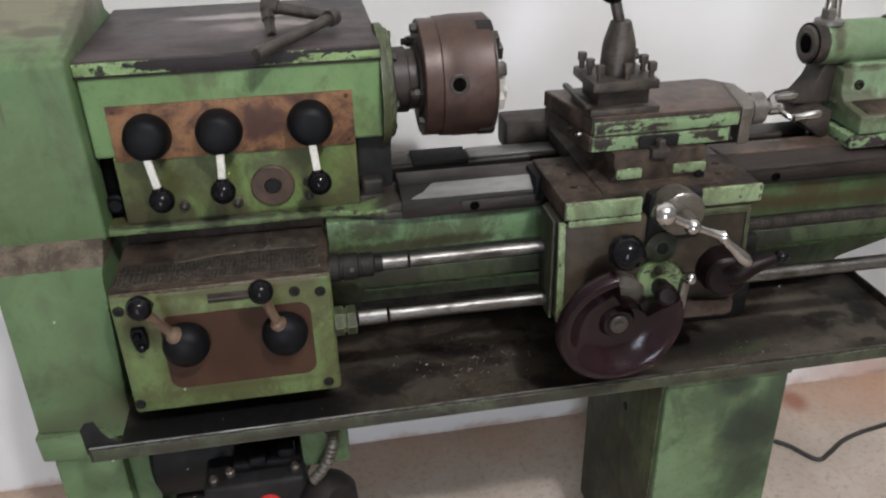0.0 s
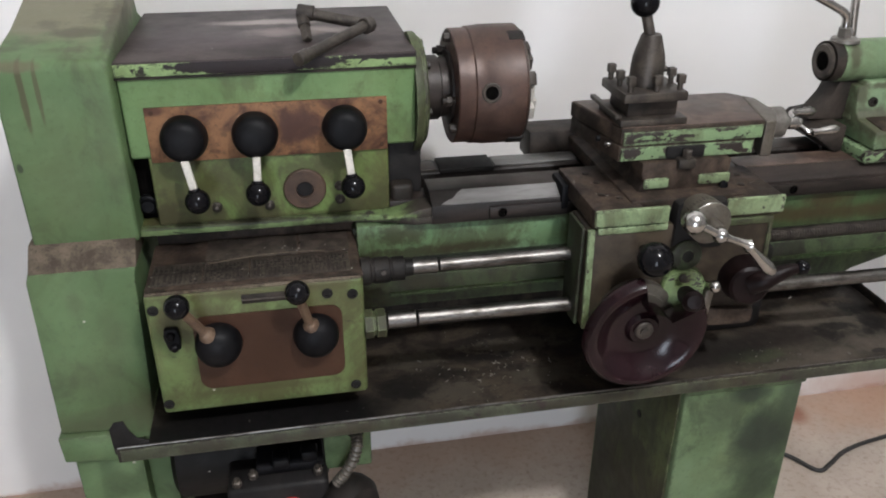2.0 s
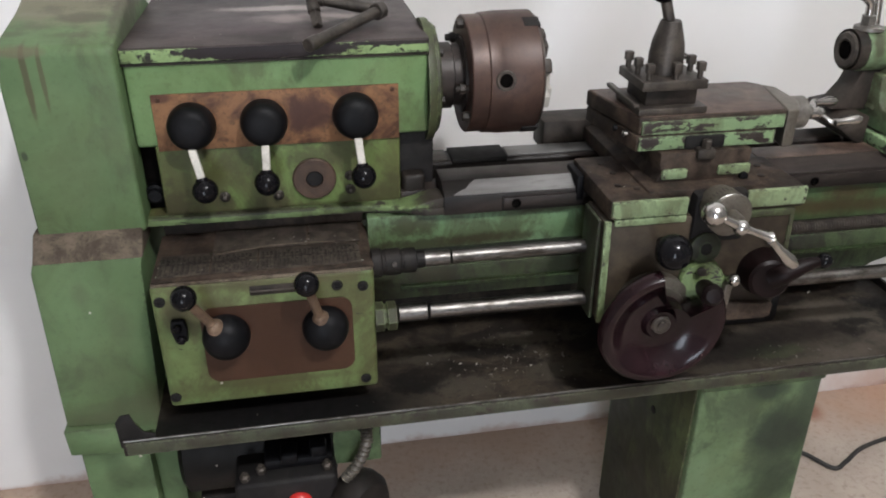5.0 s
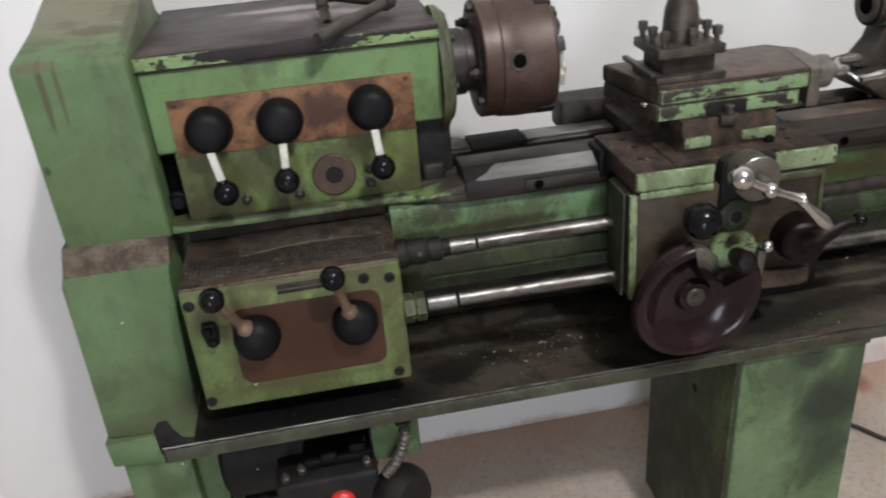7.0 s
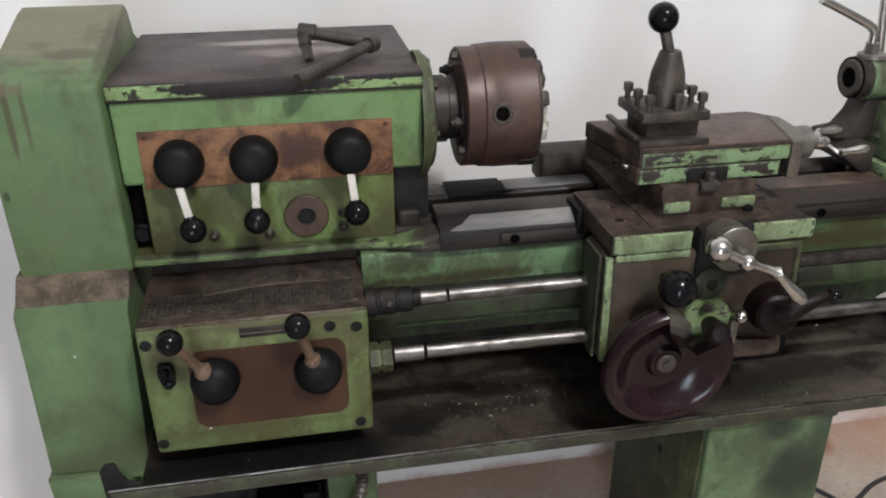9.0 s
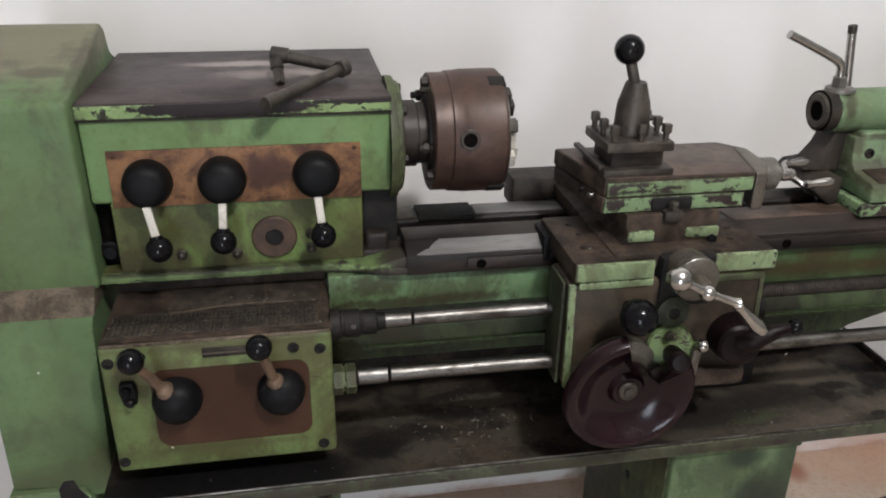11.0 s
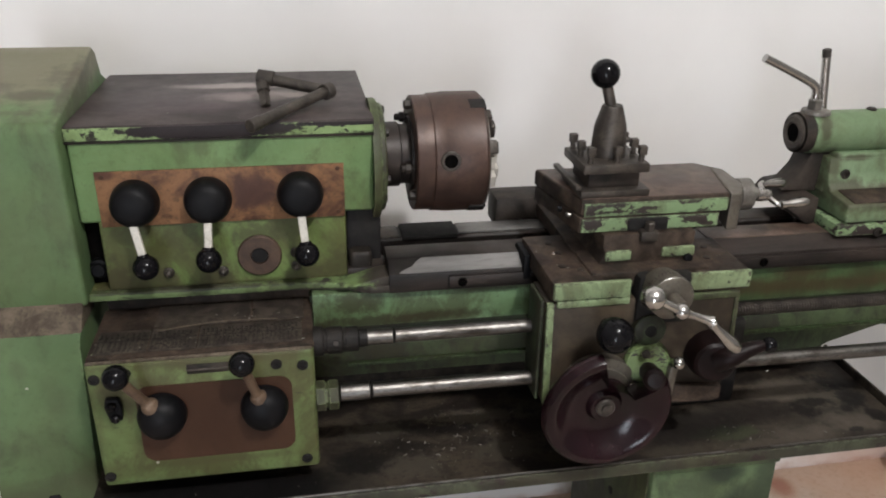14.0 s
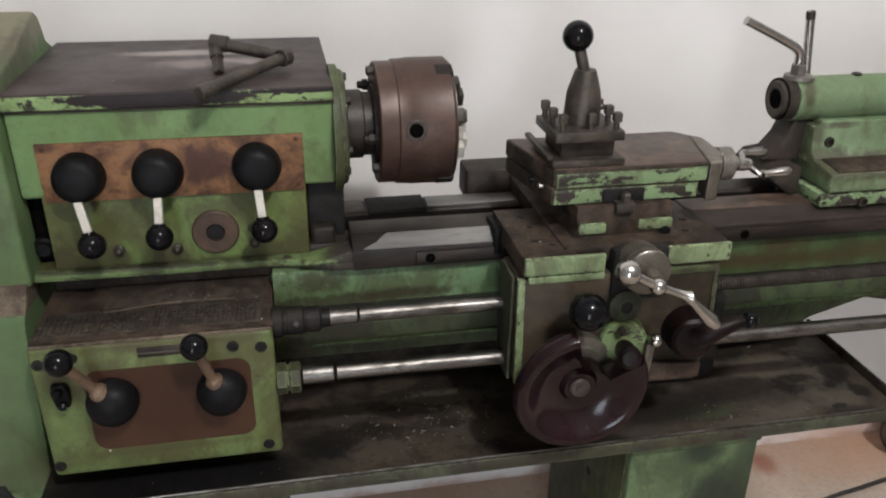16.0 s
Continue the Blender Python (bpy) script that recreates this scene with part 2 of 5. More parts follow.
def colour_blot(m, centre, size, colour, amount=0.8, wobble=0.5, scale=30, soft=0.35):
    """A blot with an uneven edge, of its own place and shape."""
    nt = m.node_tree
    bsdf = nt.nodes["Principled BSDF"]
    old = bsdf.inputs["Base Color"].links[0].from_socket
    geo = nt.nodes.new("ShaderNodeNewGeometry")
    sub = nt.nodes.new("ShaderNodeVectorMath")
    sub.operation = "SUBTRACT"
    nt.links.new(geo.outputs["Position"], sub.inputs[0])
    sub.inputs[1].default_value = centre
    div = nt.nodes.new("ShaderNodeVectorMath")
    div.operation = "DIVIDE"
    nt.links.new(sub.outputs[0], div.inputs[0])
    div.inputs[1].default_value = size
    ln = nt.nodes.new("ShaderNodeVectorMath")
    ln.operation = "LENGTH"
    nt.links.new(div.outputs[0], ln.inputs[0])
    add = nt.nodes.new("ShaderNodeMath")
    add.operation = "MULTIPLY_ADD"
    nt.links.new(noise_node(nt, scale, 6, 0.65, offset=centre), add.inputs[0])
    add.inputs[1].default_value = wobble * 2
    nt.links.new(ln.outputs["Value"], add.inputs[2])
    fac = ramp(nt, add.outputs[0], 1 + wobble + soft, 1 + wobble - soft)
    nt.links.new(mix(nt, scaled(nt, fac, amount), old, colour), bsdf.inputs["Base Color"])


# rusty runs down the gear cover
colour_blot(paint_cover, (-0.459, 1.19, 1.19), (0.0045, 0.05, 0.055), (0.06, 0.05, 0.024), 0.85, 0.35, 40)
colour_blot(paint_cover, (-0.438, 1.19, 1.195), (0.0035, 0.05, 0.045), (0.065, 0.06, 0.028), 0.8, 0.35, 40)
colour_blot(paint_cover, (-0.46, 1.19, 1.230), (0.03, 0.03, 0.008), (0.1, 0.085, 0.055), 0.7, 0.6, 40)
colour_blot(paint_cover, (-0.487, 1.19, 1.08), (0.004, 0.03, 0.007), (0.02, 0.025, 0.015), 0.8, 0.5, 60)
colour_blot(paint_cover, (-0.42, 1.16, 0.62), (0.12, 0.05, 0.03), (0.06, 0.07, 0.035), 0.5, 0.8, 30)
# grey dust on the sloping top
colour_blot(paint_cover, (-0.42, 1.40, 1.285), (0.14, 0.2, 0.05), (0.165, 0.15, 0.105), 0.85, 0.5, 18, 0.3)
colour_blot(paint_cover, (-0.39, 1.30, 1.25), (0.04, 0.02, 0.03), (0.06, 0.055, 0.035), 0.7, 0.8, 40, 0.4)
colour_blot(paint_cover, (-0.345, 1.33, 1.24), (0.012, 0.12, 0.05), (0.05, 0.045, 0.03), 0.7, 0.9, 40, 0.4)
# oil on the leg
colour_blot(paint_leg, (0.745, 1.045, 0.50), (0.05, 0.06, 0.06), (0.012, 0.018, 0.013), 0.85, 0.5, 22, 0.5)
colour_blot(paint_leg, (0.715, 1.045, 0.60), (0.04, 0.06, 0.02), (0.012, 0.018, 0.013), 0.8, 0.5, 30, 0.5)
colour_blot(paint_leg, (0.80, 1.045, 0.55), (0.03, 0.06, 0.10), (0.015, 0.02, 0.014), 0.7, 0.6, 22, 0.5)
# rubbed pale patches on the headstock cover
colour_blot(cover_steel, (-0.115, 1.46, 1.2235), (0.085, 0.02, 0.03), (0.36, 0.32, 0.30), 0.75, 0.9, 22, 0.5)
colour_blot(cover_steel, (-0.06, 1.38, 1.2235), (0.09, 0.028, 0.03), (0.26, 0.22, 0.205), 0.75, 1.0, 22, 0.5)
colour_blot(cover_steel, (-0.2, 1.37, 1.2235), (0.12, 0.06, 0.03), (0.11, 0.09, 0.095), 0.4, 0.8, 16, 0.8)
# puddles and dried patches in the tray
colour_blot(tray_dirt, (0.23, 1.20, 0.646), (0.09, 0.025, 0.02), (0.004, 0.003, 0.003), 0.9, 0.5, 30)
colour_blot(tray_dirt, (1.0, 1.17, 0.646), (0.05, 0.06, 0.02), (0.006, 0.005, 0.005), 0.85, 0.8, 30)
colour_blot(tray_dirt, (1.03, 1.08, 0.646), (0.02, 0.03, 0.02), (0.006, 0.005, 0.005), 0.85, 0.8, 40)
colour_blot(tray_dirt, (0.9, 1.12, 0.646), (0.2, 0.08, 0.02), (0.05, 0.041, 0.033), 0.6, 0.9, 24, 0.5)
colour_blot(tray_dirt, (0.90, 1.20, 0.646), (0.06, 0.022, 0.02), (0.15, 0.125, 0.1), 0.6, 0.5, 24)
colour_blot(tray_dirt, (0.74, 1.10, 0.646), (0.07, 0.02, 0.02), (0.045, 0.06, 0.028), 0.5, 1.0, 50, 0.25)
for x, y, rx, ry in ((0.93, 1.15, 0.025, 0.03), (0.985, 1.22, 0.05, 0.03), (1.01, 1.11, 0.03, 0.022), (0.955, 1.10, 0.018, 0.012), (1.055, 1.1, 0.012, 0.012), (0.88, 1.09, 0.02, 0.01), (1.04, 1.16, 0.02, 0.02), (0.08, 1.12, 0.06, 0.03)):
    colour_blot(tray_dirt, (x, y, 0.646), (rx, ry, 0.02), (0.006, 0.005, 0.0045), 0.9, 1.6, 60, 0.3)
# oil and dirt at sight glass and casting edges; brown blots below the levers
for x, z, rx, rz, amount in ((-0.30, 0.97, 0.03, 0.035, 0.8), (-0.235, 0.965, 0.03, 0.022, 0.75), (-0.145, 0.965, 0.026, 0.022, 0.7), (-0.19, 1.04, 0.03, 0.03, 0.5), (-0.074, 1.03, 0.035, 0.03, 0.65), (0.0, 0.965, 0.03, 0.022, 0.75), (0.05, 0.975, 0.02, 0.03, 0.6), (-0.10, 0.952, 0.25, 0.007, 0.6)):
    colour_blot(paint_lower, (x, 1.222, z), (rx, 0.05, rz), (0.036, 0.029, 0.012), amount, 1.2, 55, 0.4)
for x, z, rx, rz, amount in ((-0.16, 0.905, 0.16, 0.010, 0.7), (-0.29, 0.86, 0.03, 0.03, 0.75), (-0.25, 0.865, 0.05, 0.018, 0.6), (-0.01, 0.76, 0.012, 0.03, 0.5), (-0.15, 0.722, 0.12, 0.006, 0.5), (-0.30, 0.72, 0.02, 0.015, 0.5), (-0.03, 0.86, 0.02, 0.03, 0.4), (-0.26, 0.75, 0.02, 0.03, 0.4)):
    colour_blot(paint_plate, (x, 1.071, z), (rx, 0.03, rz), (0.055, 0.046, 0.018), amount, 1.0, 55, 0.6)
for x, z, rx, rz in ((0.97, 1.055, 0.05, 0.02), (1.06, 1.05, 0.06, 0.016), (1.15, 1.05, 0.07, 0.02), (0.955, 1.10, 0.015, 0.03), (0.93, 1.17, 0.012, 0.03), (1.0, 1.112, 0.03, 0.006)):
    colour_blot(paint_tail, (x, 1.21, z), (rx, 0.12, rz), (0.04, 0.034, 0.018), 0.8, 1.0, 40, 0.5)
for x, z, rx, rz in ((0.10, 0.885, 0.09, 0.010), (0.22, 0.889, 0.07, 0.009), (0.08, 0.92, 0.05, 0.02), (0.30, 0.935, 0.06, 0.006)):
    colour_blot(paint_band, (x, 1.186, z), (rx, 0.03, rz), (0.030, 0.026, 0.011), 0.85, 1.5, 55, 0.6)
# smudges on the gear covers
for x, z, rx, rz, amount in ((-0.40, 0.78, 0.02, 0.05, 0.4), (-0.44, 0.70, 0.05, 0.05, 0.35), (-0.38, 0.64, 0.03, 0.03, 0.6), (-0.47, 0.615, 0.04, 0.012, 0.6), (-0.45, 0.86, 0.012, 0.02, 0.4), (-0.42, 1.05, 0.05, 0.06, 0.25), (-0.36, 1.12, 0.015, 0.08, 0.35)):
    colour_blot(paint_cover, (x, 1.17, z), (rx, 0.05, rz), (0.065, 0.075, 0.038), amount, 0.9, 22, 0.7)
for x, y, rx, ry in ((-0.46, 1.27, 0.025, 0.012), (-0.40, 1.235, 0.03, 0.008), (-0.37, 1.36, 0.02, 0.03), (-0.44, 1.33, 0.02, 0.015), (-0.48, 1.245, 0.02, 0.010)):
    colour_blot(paint_cover, (x, y, 1.25), (rx, ry, 0.05), (0.06, 0.052, 0.036), 0.45, 1.8, 60, 0.7)
for x, y, rx, ry, tone in ((0.16, 1.10, 0.05, 0.03, 0.9), (0.30, 1.22, 0.10, 0.02, 1.0), (0.33, 1.12, 0.06, 0.03, 0.8), (0.10, 1.20, 0.05, 0.03, 0.8), (0.05, 1.07, 0.05, 0.02, 0.7), (0.70, 1.16, 0.06, 0.02, 1.0), (0.80, 1.06, 0.08, 0.015, 1.1), (0.97, 1.18, 0.06, 0.03, 1.3), (0.62, 1.07, 0.05, 0.02, 0.8)):
    colour_blot(tray_dirt, (x, y, 0.646), (rx, ry, 0.02), (0.062 * tone, 0.052 * tone, 0.040 * tone), 0.75, 1.7, 55, 0.35)
paint_lip = worn_paint("green_paint_bed_end", (0.085, 0.125, 0.045), (0.13, 0.185, 0.075), 0.6, 0.6, 40, (0.03, 0.026, 0.012), 16.4, (0.02, 0.015, 0.013))
for x, z, rx, rz, amount in ((0.145, 0.965, 0.045, 0.03, 1.0), (0.09, 0.975, 0.04, 0.012, 0.9), (0.13, 0.946, 0.07, 0.010, 1.0), (0.03, 0.943, 0.12, 0.004, 0.9), (-0.2, 0.955, 0.16, 0.003, 0.8)):
    colour_blot(paint_lip, (x, 1.19, z), (rx, 0.06, rz), (0.030, 0.024, 0.019), amount, 0.9, 60, 0.3)
for x, z, rx, rz in ((0.78, 0.90, 0.10, 0.014), (0.95, 0.895, 0.12, 0.012), (0.88, 0.925, 0.05, 0.012), (1.12, 0.905, 0.1, 0.016), (0.74, 0.93, 0.03, 0.02)):
    colour_blot(paint_bed, (x, 1.186, z), (rx, 0.03, rz), (0.040, 0.028, 0.010), 0.8, 1.0, 40, 0.6)
# two near-black blots in the tray, below and right of the apron
colour_blot(tray_dirt, (0.66, 1.13, 0.646), (0.12, 0.05, 0.02), (0.008, 0.0065, 0.006), 0.8, 0.9, 30, 0.5)
colour_blot(tray_dirt, (0.82, 1.15, 0.646), (0.08, 0.03, 0.02), (0.010, 0.008, 0.007), 0.7, 1.2, 40, 0.5)
# dried pale film at the open end of the tray, with oil spots on it
for x, y, rx, ry, amount in ((0.93, 1.22, 0.07, 0.028, 0.75), (1.00, 1.10, 0.06, 0.028, 0.6), (0.88, 1.08, 0.06, 0.02, 0.5)):
    colour_blot(tray_dirt, (x, y, 0.646), (rx, ry, 0.02), (0.105, 0.087, 0.069), amount, 1.0, 35, 0.5)
for x, y, rx, ry in ((1.04, 1.17, 0.028, 0.022), (1.055, 1.11, 0.018, 0.022), (0.955, 1.165, 0.035, 0.014), (1.01, 1.135, 0.012, 0.010), (0.985, 1.075, 0.016, 0.008), (1.06, 1.215, 0.02, 0.02)):
    colour_blot(tray_dirt, (x, y, 0.646), (rx, ry, 0.02), (0.007, 0.006, 0.005), 0.9, 1.1, 70, 0.25)
colour_blot(paint_leg, (0.76, 1.045, 0.42), (0.06, 0.06, 0.10), (0.018, 0.024, 0.015), 0.7, 0.9, 26, 0.7)
colour_blot(paint_leg, (0.66, 1.045, 0.55), (0.03, 0.06, 0.05), (0.045, 0.06, 0.035), 0.5, 1.2, 40, 0.6)
paint_edge = worn_paint("green_paint_flaked_edge", (0.16, 0.235, 0.095), (0.2, 0.29, 0.125), 0.3, 0.56, 30, (0.05, 0.045, 0.02), 12.7, (0.012, 0.007, 0.008))
colour_blot(paint_edge, (-0.13, 1.217, 1.213), (0.13, 0.05, 0.0125), (0.011, 0.0065, 0.0075), 1.0, 0.5, 60, 0.06)
colour_blot(paint_edge, (0.07, 1.217, 1.218), (0.08, 0.05, 0.004), (0.011, 0.0065, 0.0075), 1.0, 0.8, 60, 0.06)
# near-black under the gearbox: its shadow and spilt oil painted into the tray
colour_blot(tray_dirt, (-0.17, 1.07, 0.646), (0.23, 0.06, 0.02), (0.003, 0.0025, 0.0025), 1.0, 0.3, 20, 0.3)
colour_blot(brass_plate, (-0.075, 1.218, 1.11), (0.035, 0.03, 0.03), (0.045, 0.02, 0.016), 0.8, 0.6, 40)
colour_blot(brass_plate, (-0.297, 1.218, 1.148), (0.022, 0.03, 0.008), (0.06, 0.025, 0.017), 0.8, 0.5, 60)


def wall_paint():
    m, nt, bsdf = material("off_white_wall", 0.85)
    col = mix(nt, ramp(nt, noise_node(nt, 1.3, 5, 0.6), 0.35, 0.7), (0.76, 0.742, 0.728), (0.70, 0.683, 0.665))
    # reddish earth splashed along the foot of the wall
    geo = nt.nodes.new("ShaderNodeNewGeometry")
    sep = nt.nodes.new("ShaderNodeSeparateXYZ")
    nt.links.new(geo.outputs["Position"], sep.inputs[0])
    add = nt.nodes.new("ShaderNodeMath")
    add.operation = "MULTIPLY_ADD"
    nt.links.new(noise_node(nt, 9, 6), add.inputs[0])
    add.inputs[1].default_value = 0.12
    nt.links.new(sep.outputs["Z"], add.inputs[2])
    low = ramp(nt, add.outputs[0], 0.085, 0.05)
    col = mix(nt, scaled(nt, low, 0.6), col, (0.36, 0.2, 0.13))
    nt.links.new(col, bsdf.inputs["Base Color"])
    bump(nt, bsdf, noise_node(nt, 60, 5), 0.12, 0.002)
    return m


def floor_concrete():
    m, nt, bsdf = material("dusty_concrete_floor", 0.85)
    col = mix(nt, ramp(nt, noise_node(nt, 2.2, 6, 0.65), 0.35, 0.7), (0.36, 0.295, 0.245), (0.46, 0.395, 0.34))
    col = mix(nt, scaled(nt, ramp(nt, noise_node(nt, 60, 6, 0.7), 0.48, 0.7), 0.6), col, (0.2, 0.15, 0.115))
    # red earth swept against the wall, in an uneven band
    geo = nt.nodes.new("ShaderNodeNewGeometry")
    sep = nt.nodes.new("ShaderNodeSeparateXYZ")
    nt.links.new(geo.outputs["Position"], sep.inputs[0])
    add = nt.nodes.new("ShaderNodeMath")
    add.operation = "MULTIPLY_ADD"
    nt.links.new(noise_node(nt, 5, 6), add.inputs[0])
    add.inputs[1].default_value = 0.3
    nt.links.new(sep.outputs["Y"], add.inputs[2])
    col = mix(nt, scaled(nt, ramp(nt, add.outputs[0], 1.6, 1.82), 0.4), col, (0.38, 0.22, 0.14))
    nt.links.new(col, bsdf.inputs["Base Color"])
    bump(nt, bsdf, noise_node(nt, 45, 8, 0.7), 0.35, 0.004)
    return m


wall_white, floor_mat = wall_paint(), floor_concrete()
# grey for the unseen walls, picked to hold bounced light down
wall_unseen_grey = two_tone("unseen_wall_grey", (0.2, 0.193, 0.185), (0.28, 0.268, 0.255), 2, 0.35, 0.7, (0.8, 0.95))
dial_dirty = two_tone("dirty_dial_steel", (0.13, 0.115, 0.095), (0.085, 0.072, 0.058), 24, 0.4, 0.7, (0.35, 0.55), 0.6, fine=0.4, fine_colour=(0.03, 0.022, 0.016))
colour_blot(floor_mat, (1.30, 1.62, 0), (0.035, 0.04, 0.1), (0.2, 0.06, 0.03), 0.75, 0.6, 12, 0.6)
colour_blot(floor_mat, (1.8, 1.60, 0), (0.35, 0.14, 0.1), (0.42, 0.22, 0.13), 0.55, 0.6, 8, 0.7)
colour_blot(wall_white, (1.7, 1.69, 0.02), (0.3, 0.1, 0.07), (0.4, 0.2, 0.12), 0.6, 0.7, 10, 0.7)


# ---- mesh helpers ----
ORIGIN = {}


def thing(name, at, label, category, group="", kind=""):
    ob = new(name)
    ob.location = at
    ob.empty_display_size = 0.05
    ORIGIN[ob.name] = Vector(at)
    return tagged(ob, label, category, group, kind)


def part(name, bm, mat, parent, label="", angle=35):
    """Links a bmesh, in world metres, as one mesh object under a thing or a part."""
    base = ORIGIN[parent.name] if parent else Vector((0, 0, 0))
    bmesh.ops.translate(bm, verts=bm.verts, vec=-base)
    me = bpy.data.meshes.new(name)
    bm.to_mesh(me)
    bm.free()
    me.materials.append(mat)
    me.shade_smooth()
    me.set_sharp_from_angle(angle=radians(angle))
    ob = new(name, me)
    ob.parent = parent
    ORIGIN[ob.name] = base
    return tagged(ob, label)


def box(x0, x1, y0, y1, z0, z1, bevel=0.003, seg=2):
    bm = bmesh.new()
    bmesh.ops.create_cube(bm, size=1)
    for v in bm.verts:
        v.co = Vector(((x0 + x1) / 2 + v.co.x * (x1 - x0), (y0 + y1) / 2 + v.co.y * (y1 - y0), (z0 + z1) / 2 + v.co.z * (z1 - z0)))
    if bevel:
        bmesh.ops.bevel(bm, geom=bm.edges[:], offset=bevel, segments=seg, affect="EDGES", profile=0.5)
    return bm


def prism(points, axis, a, b, bevel=0.002, seg=2):
    """A polygon in the plane across axis, drawn out along it from a to b."""
    def at(p, d):
        return {"x": (d, p[0], p[1]), "y": (p[0], d, p[1]), "z": (p[0], p[1], d)}[axis]
    bm = bmesh.new()
    lo = [bm.verts.new(at(p, a)) for p in points]
    hi = [bm.verts.new(at(p, b)) for p in points]
    bm.faces.new(lo), bm.faces.new(hi)
    for i in range(len(points)):
        j = (i + 1) % len(points)
        bm.faces.new((lo[i], lo[j], hi[j], hi[i]))
    bmesh.ops.recalc_face_normals(bm, faces=bm.faces)
    if bevel:
        bmesh.ops.bevel(bm, geom=bm.edges[:], offset=bevel, segments=seg, affect="EDGES", profile=0.5)
    return bm


def turned(profile, start, way, seg=36, span=(0, 360), cap=True):
    """A turned body: profile of (distance along way, radius)."""
    bm = bmesh.new()
    m = Matrix.Translation(start) @ Vector(way).to_track_quat("Z", "Y").to_matrix().to_4x4()
    rings = []
    for d, r in profile:
        rings.append([bm.verts.new(m @ Vector((max(r, 1e-4) * math.cos(2 * math.pi * k / seg), max(r, 1e-4) * math.sin(2 * math.pi * k / seg), d))) for k in range(seg)])
    for a, b in zip(rings, rings[1:]):
        for k in range(seg):
            bm.faces.new((a[k], a[(k + 1) % seg], b[(k + 1) % seg], b[k]))
    if cap:
        bm.faces.new(rings[0]), bm.faces.new(rings[-1])
    bmesh.ops.recalc_face_normals(bm, faces=bm.faces)
    return bm


def rod(p, q, r, seg=20, edge=0.0015):
    p, q = Vector(p), Vector(q)
    n = (q - p).length
    e = min(edge, r * 0.5, n * 0.3)
    return turned([(0, r - e), (e, r), (n - e, r), (n, r - e)], p, q - p, seg)


def ball(c, r, seg=28):
    bm = bmesh.new()
    bmesh.ops.create_uvsphere(bm, u_segments=seg, v_segments=seg // 2, radius=r)
    bmesh.ops.translate(bm, verts=bm.verts, vec=c)
    return bm


def tube(points, r, seg=12, rounds=8):
    """A round bar along a smooth line through points."""
    pts = [Vector(p) for p in points]
    line = []
    for i in range(len(pts) - 1):
        a, b, c, d = pts[max(i - 1, 0)], pts[i], pts[i + 1], pts[min(i + 2, len(pts) - 1)]
        for k in range(rounds):
            t = k / rounds
            line.append(0.5 * ((2 * b) + (c - a) * t + (2 * a - 5 * b + 4 * c - d) * t * t + (3 * b - a - 3 * c + d) * t ** 3))
    line.append(pts[-1])
    bm = bmesh.new()
    rings, side = [], None
    for i, p in enumerate(line):
        w = (line[min(i + 1, len(line) - 1)] - line[max(i - 1, 0)]).normalized()
        side = (w.orthogonal() if side is None else side - w * side.dot(w)).normalized()
        up = w.cross(side)
        rr = r(i / (len(line) - 1)) if callable(r) else r
        rings.append([bm.verts.new(p + rr * (math.cos(2 * math.pi * k / seg) * side + math.sin(2 * math.pi * k / seg) * up)) for k in range(seg)])
    for a, b in zip(rings, rings[1:]):
        for k in range(seg):
            bm.faces.new((a[k], a[(k + 1) % seg], b[(k + 1) % seg], b[k]))
    bm.faces.new(rings[0]), bm.faces.new(rings[-1])
    bmesh.ops.recalc_face_normals(bm, faces=bm.faces)
    return bm


def joined(*parts):
    """Several bodies of one part in one bmesh."""
    out = parts[0]
    for b in parts[1:]:
        me = bpy.data.meshes.new("tmp")
        b.to_mesh(me)
        b.free()
        out.from_mesh(me)
        bpy.data.meshes.remove(me)
    return out


def structure(name, bm, mat, label, category):
    return tagged(part(name, bm, mat, None), label, category, kind="structure")


# ---- the room ----
structure("floor", box(-2.6, 4.2, -3.8, 1.9, -0.12, 0.0, 0), floor_mat, "dusty concrete floor stained with red earth", "floor")
structure("wall_north", box(-2.6, 4.2, 1.69, 1.89, 0.0, 4.1, 0), wall_white, "plain off-white plastered wall behind the lathe", "wall")
# south, east and west walls are unseen; added to close the room and set bounce
structure("wall_south", joined(box(-2.6, -1.4, -3.8, -3.6, 0.0, 4.1, 0), box(-0.4, 4.2, -3.8, -3.6, 0.0, 4.1, 0), box(-1.4, -0.4, -3.8, -3.6, 2.1, 4.1, 0)), wall_unseen_grey, "unseen grey wall with an assumed doorway for the fill", "wall")
structure("wall_east", box(4.0, 4.2, -3.6, 1.69, 0.0, 4.1, 0), wall_unseen_grey, "unseen grey wall that limits bounced light", "wall")
structure("wall_west", box(-2.6, -2.4, -3.6, 1.69, 0, 4.1, 0), wall_unseen_grey, "unseen grey wall that limits bounced light", "wall")
structure("ceiling", box(-2.6, 4.2, -3.8, 1.89, 4.1, 4.25, 0), wall_white, "plain off-white ceiling", "ceiling")

# ---- the lathe ----
AXIS_Y, AXIS_Z = 1.30, 1.139
lathe = thing("lathe", (0.2, 1.28, 0), "old green metalworking lathe with worn oily paint on a sheet stand", "lathe")

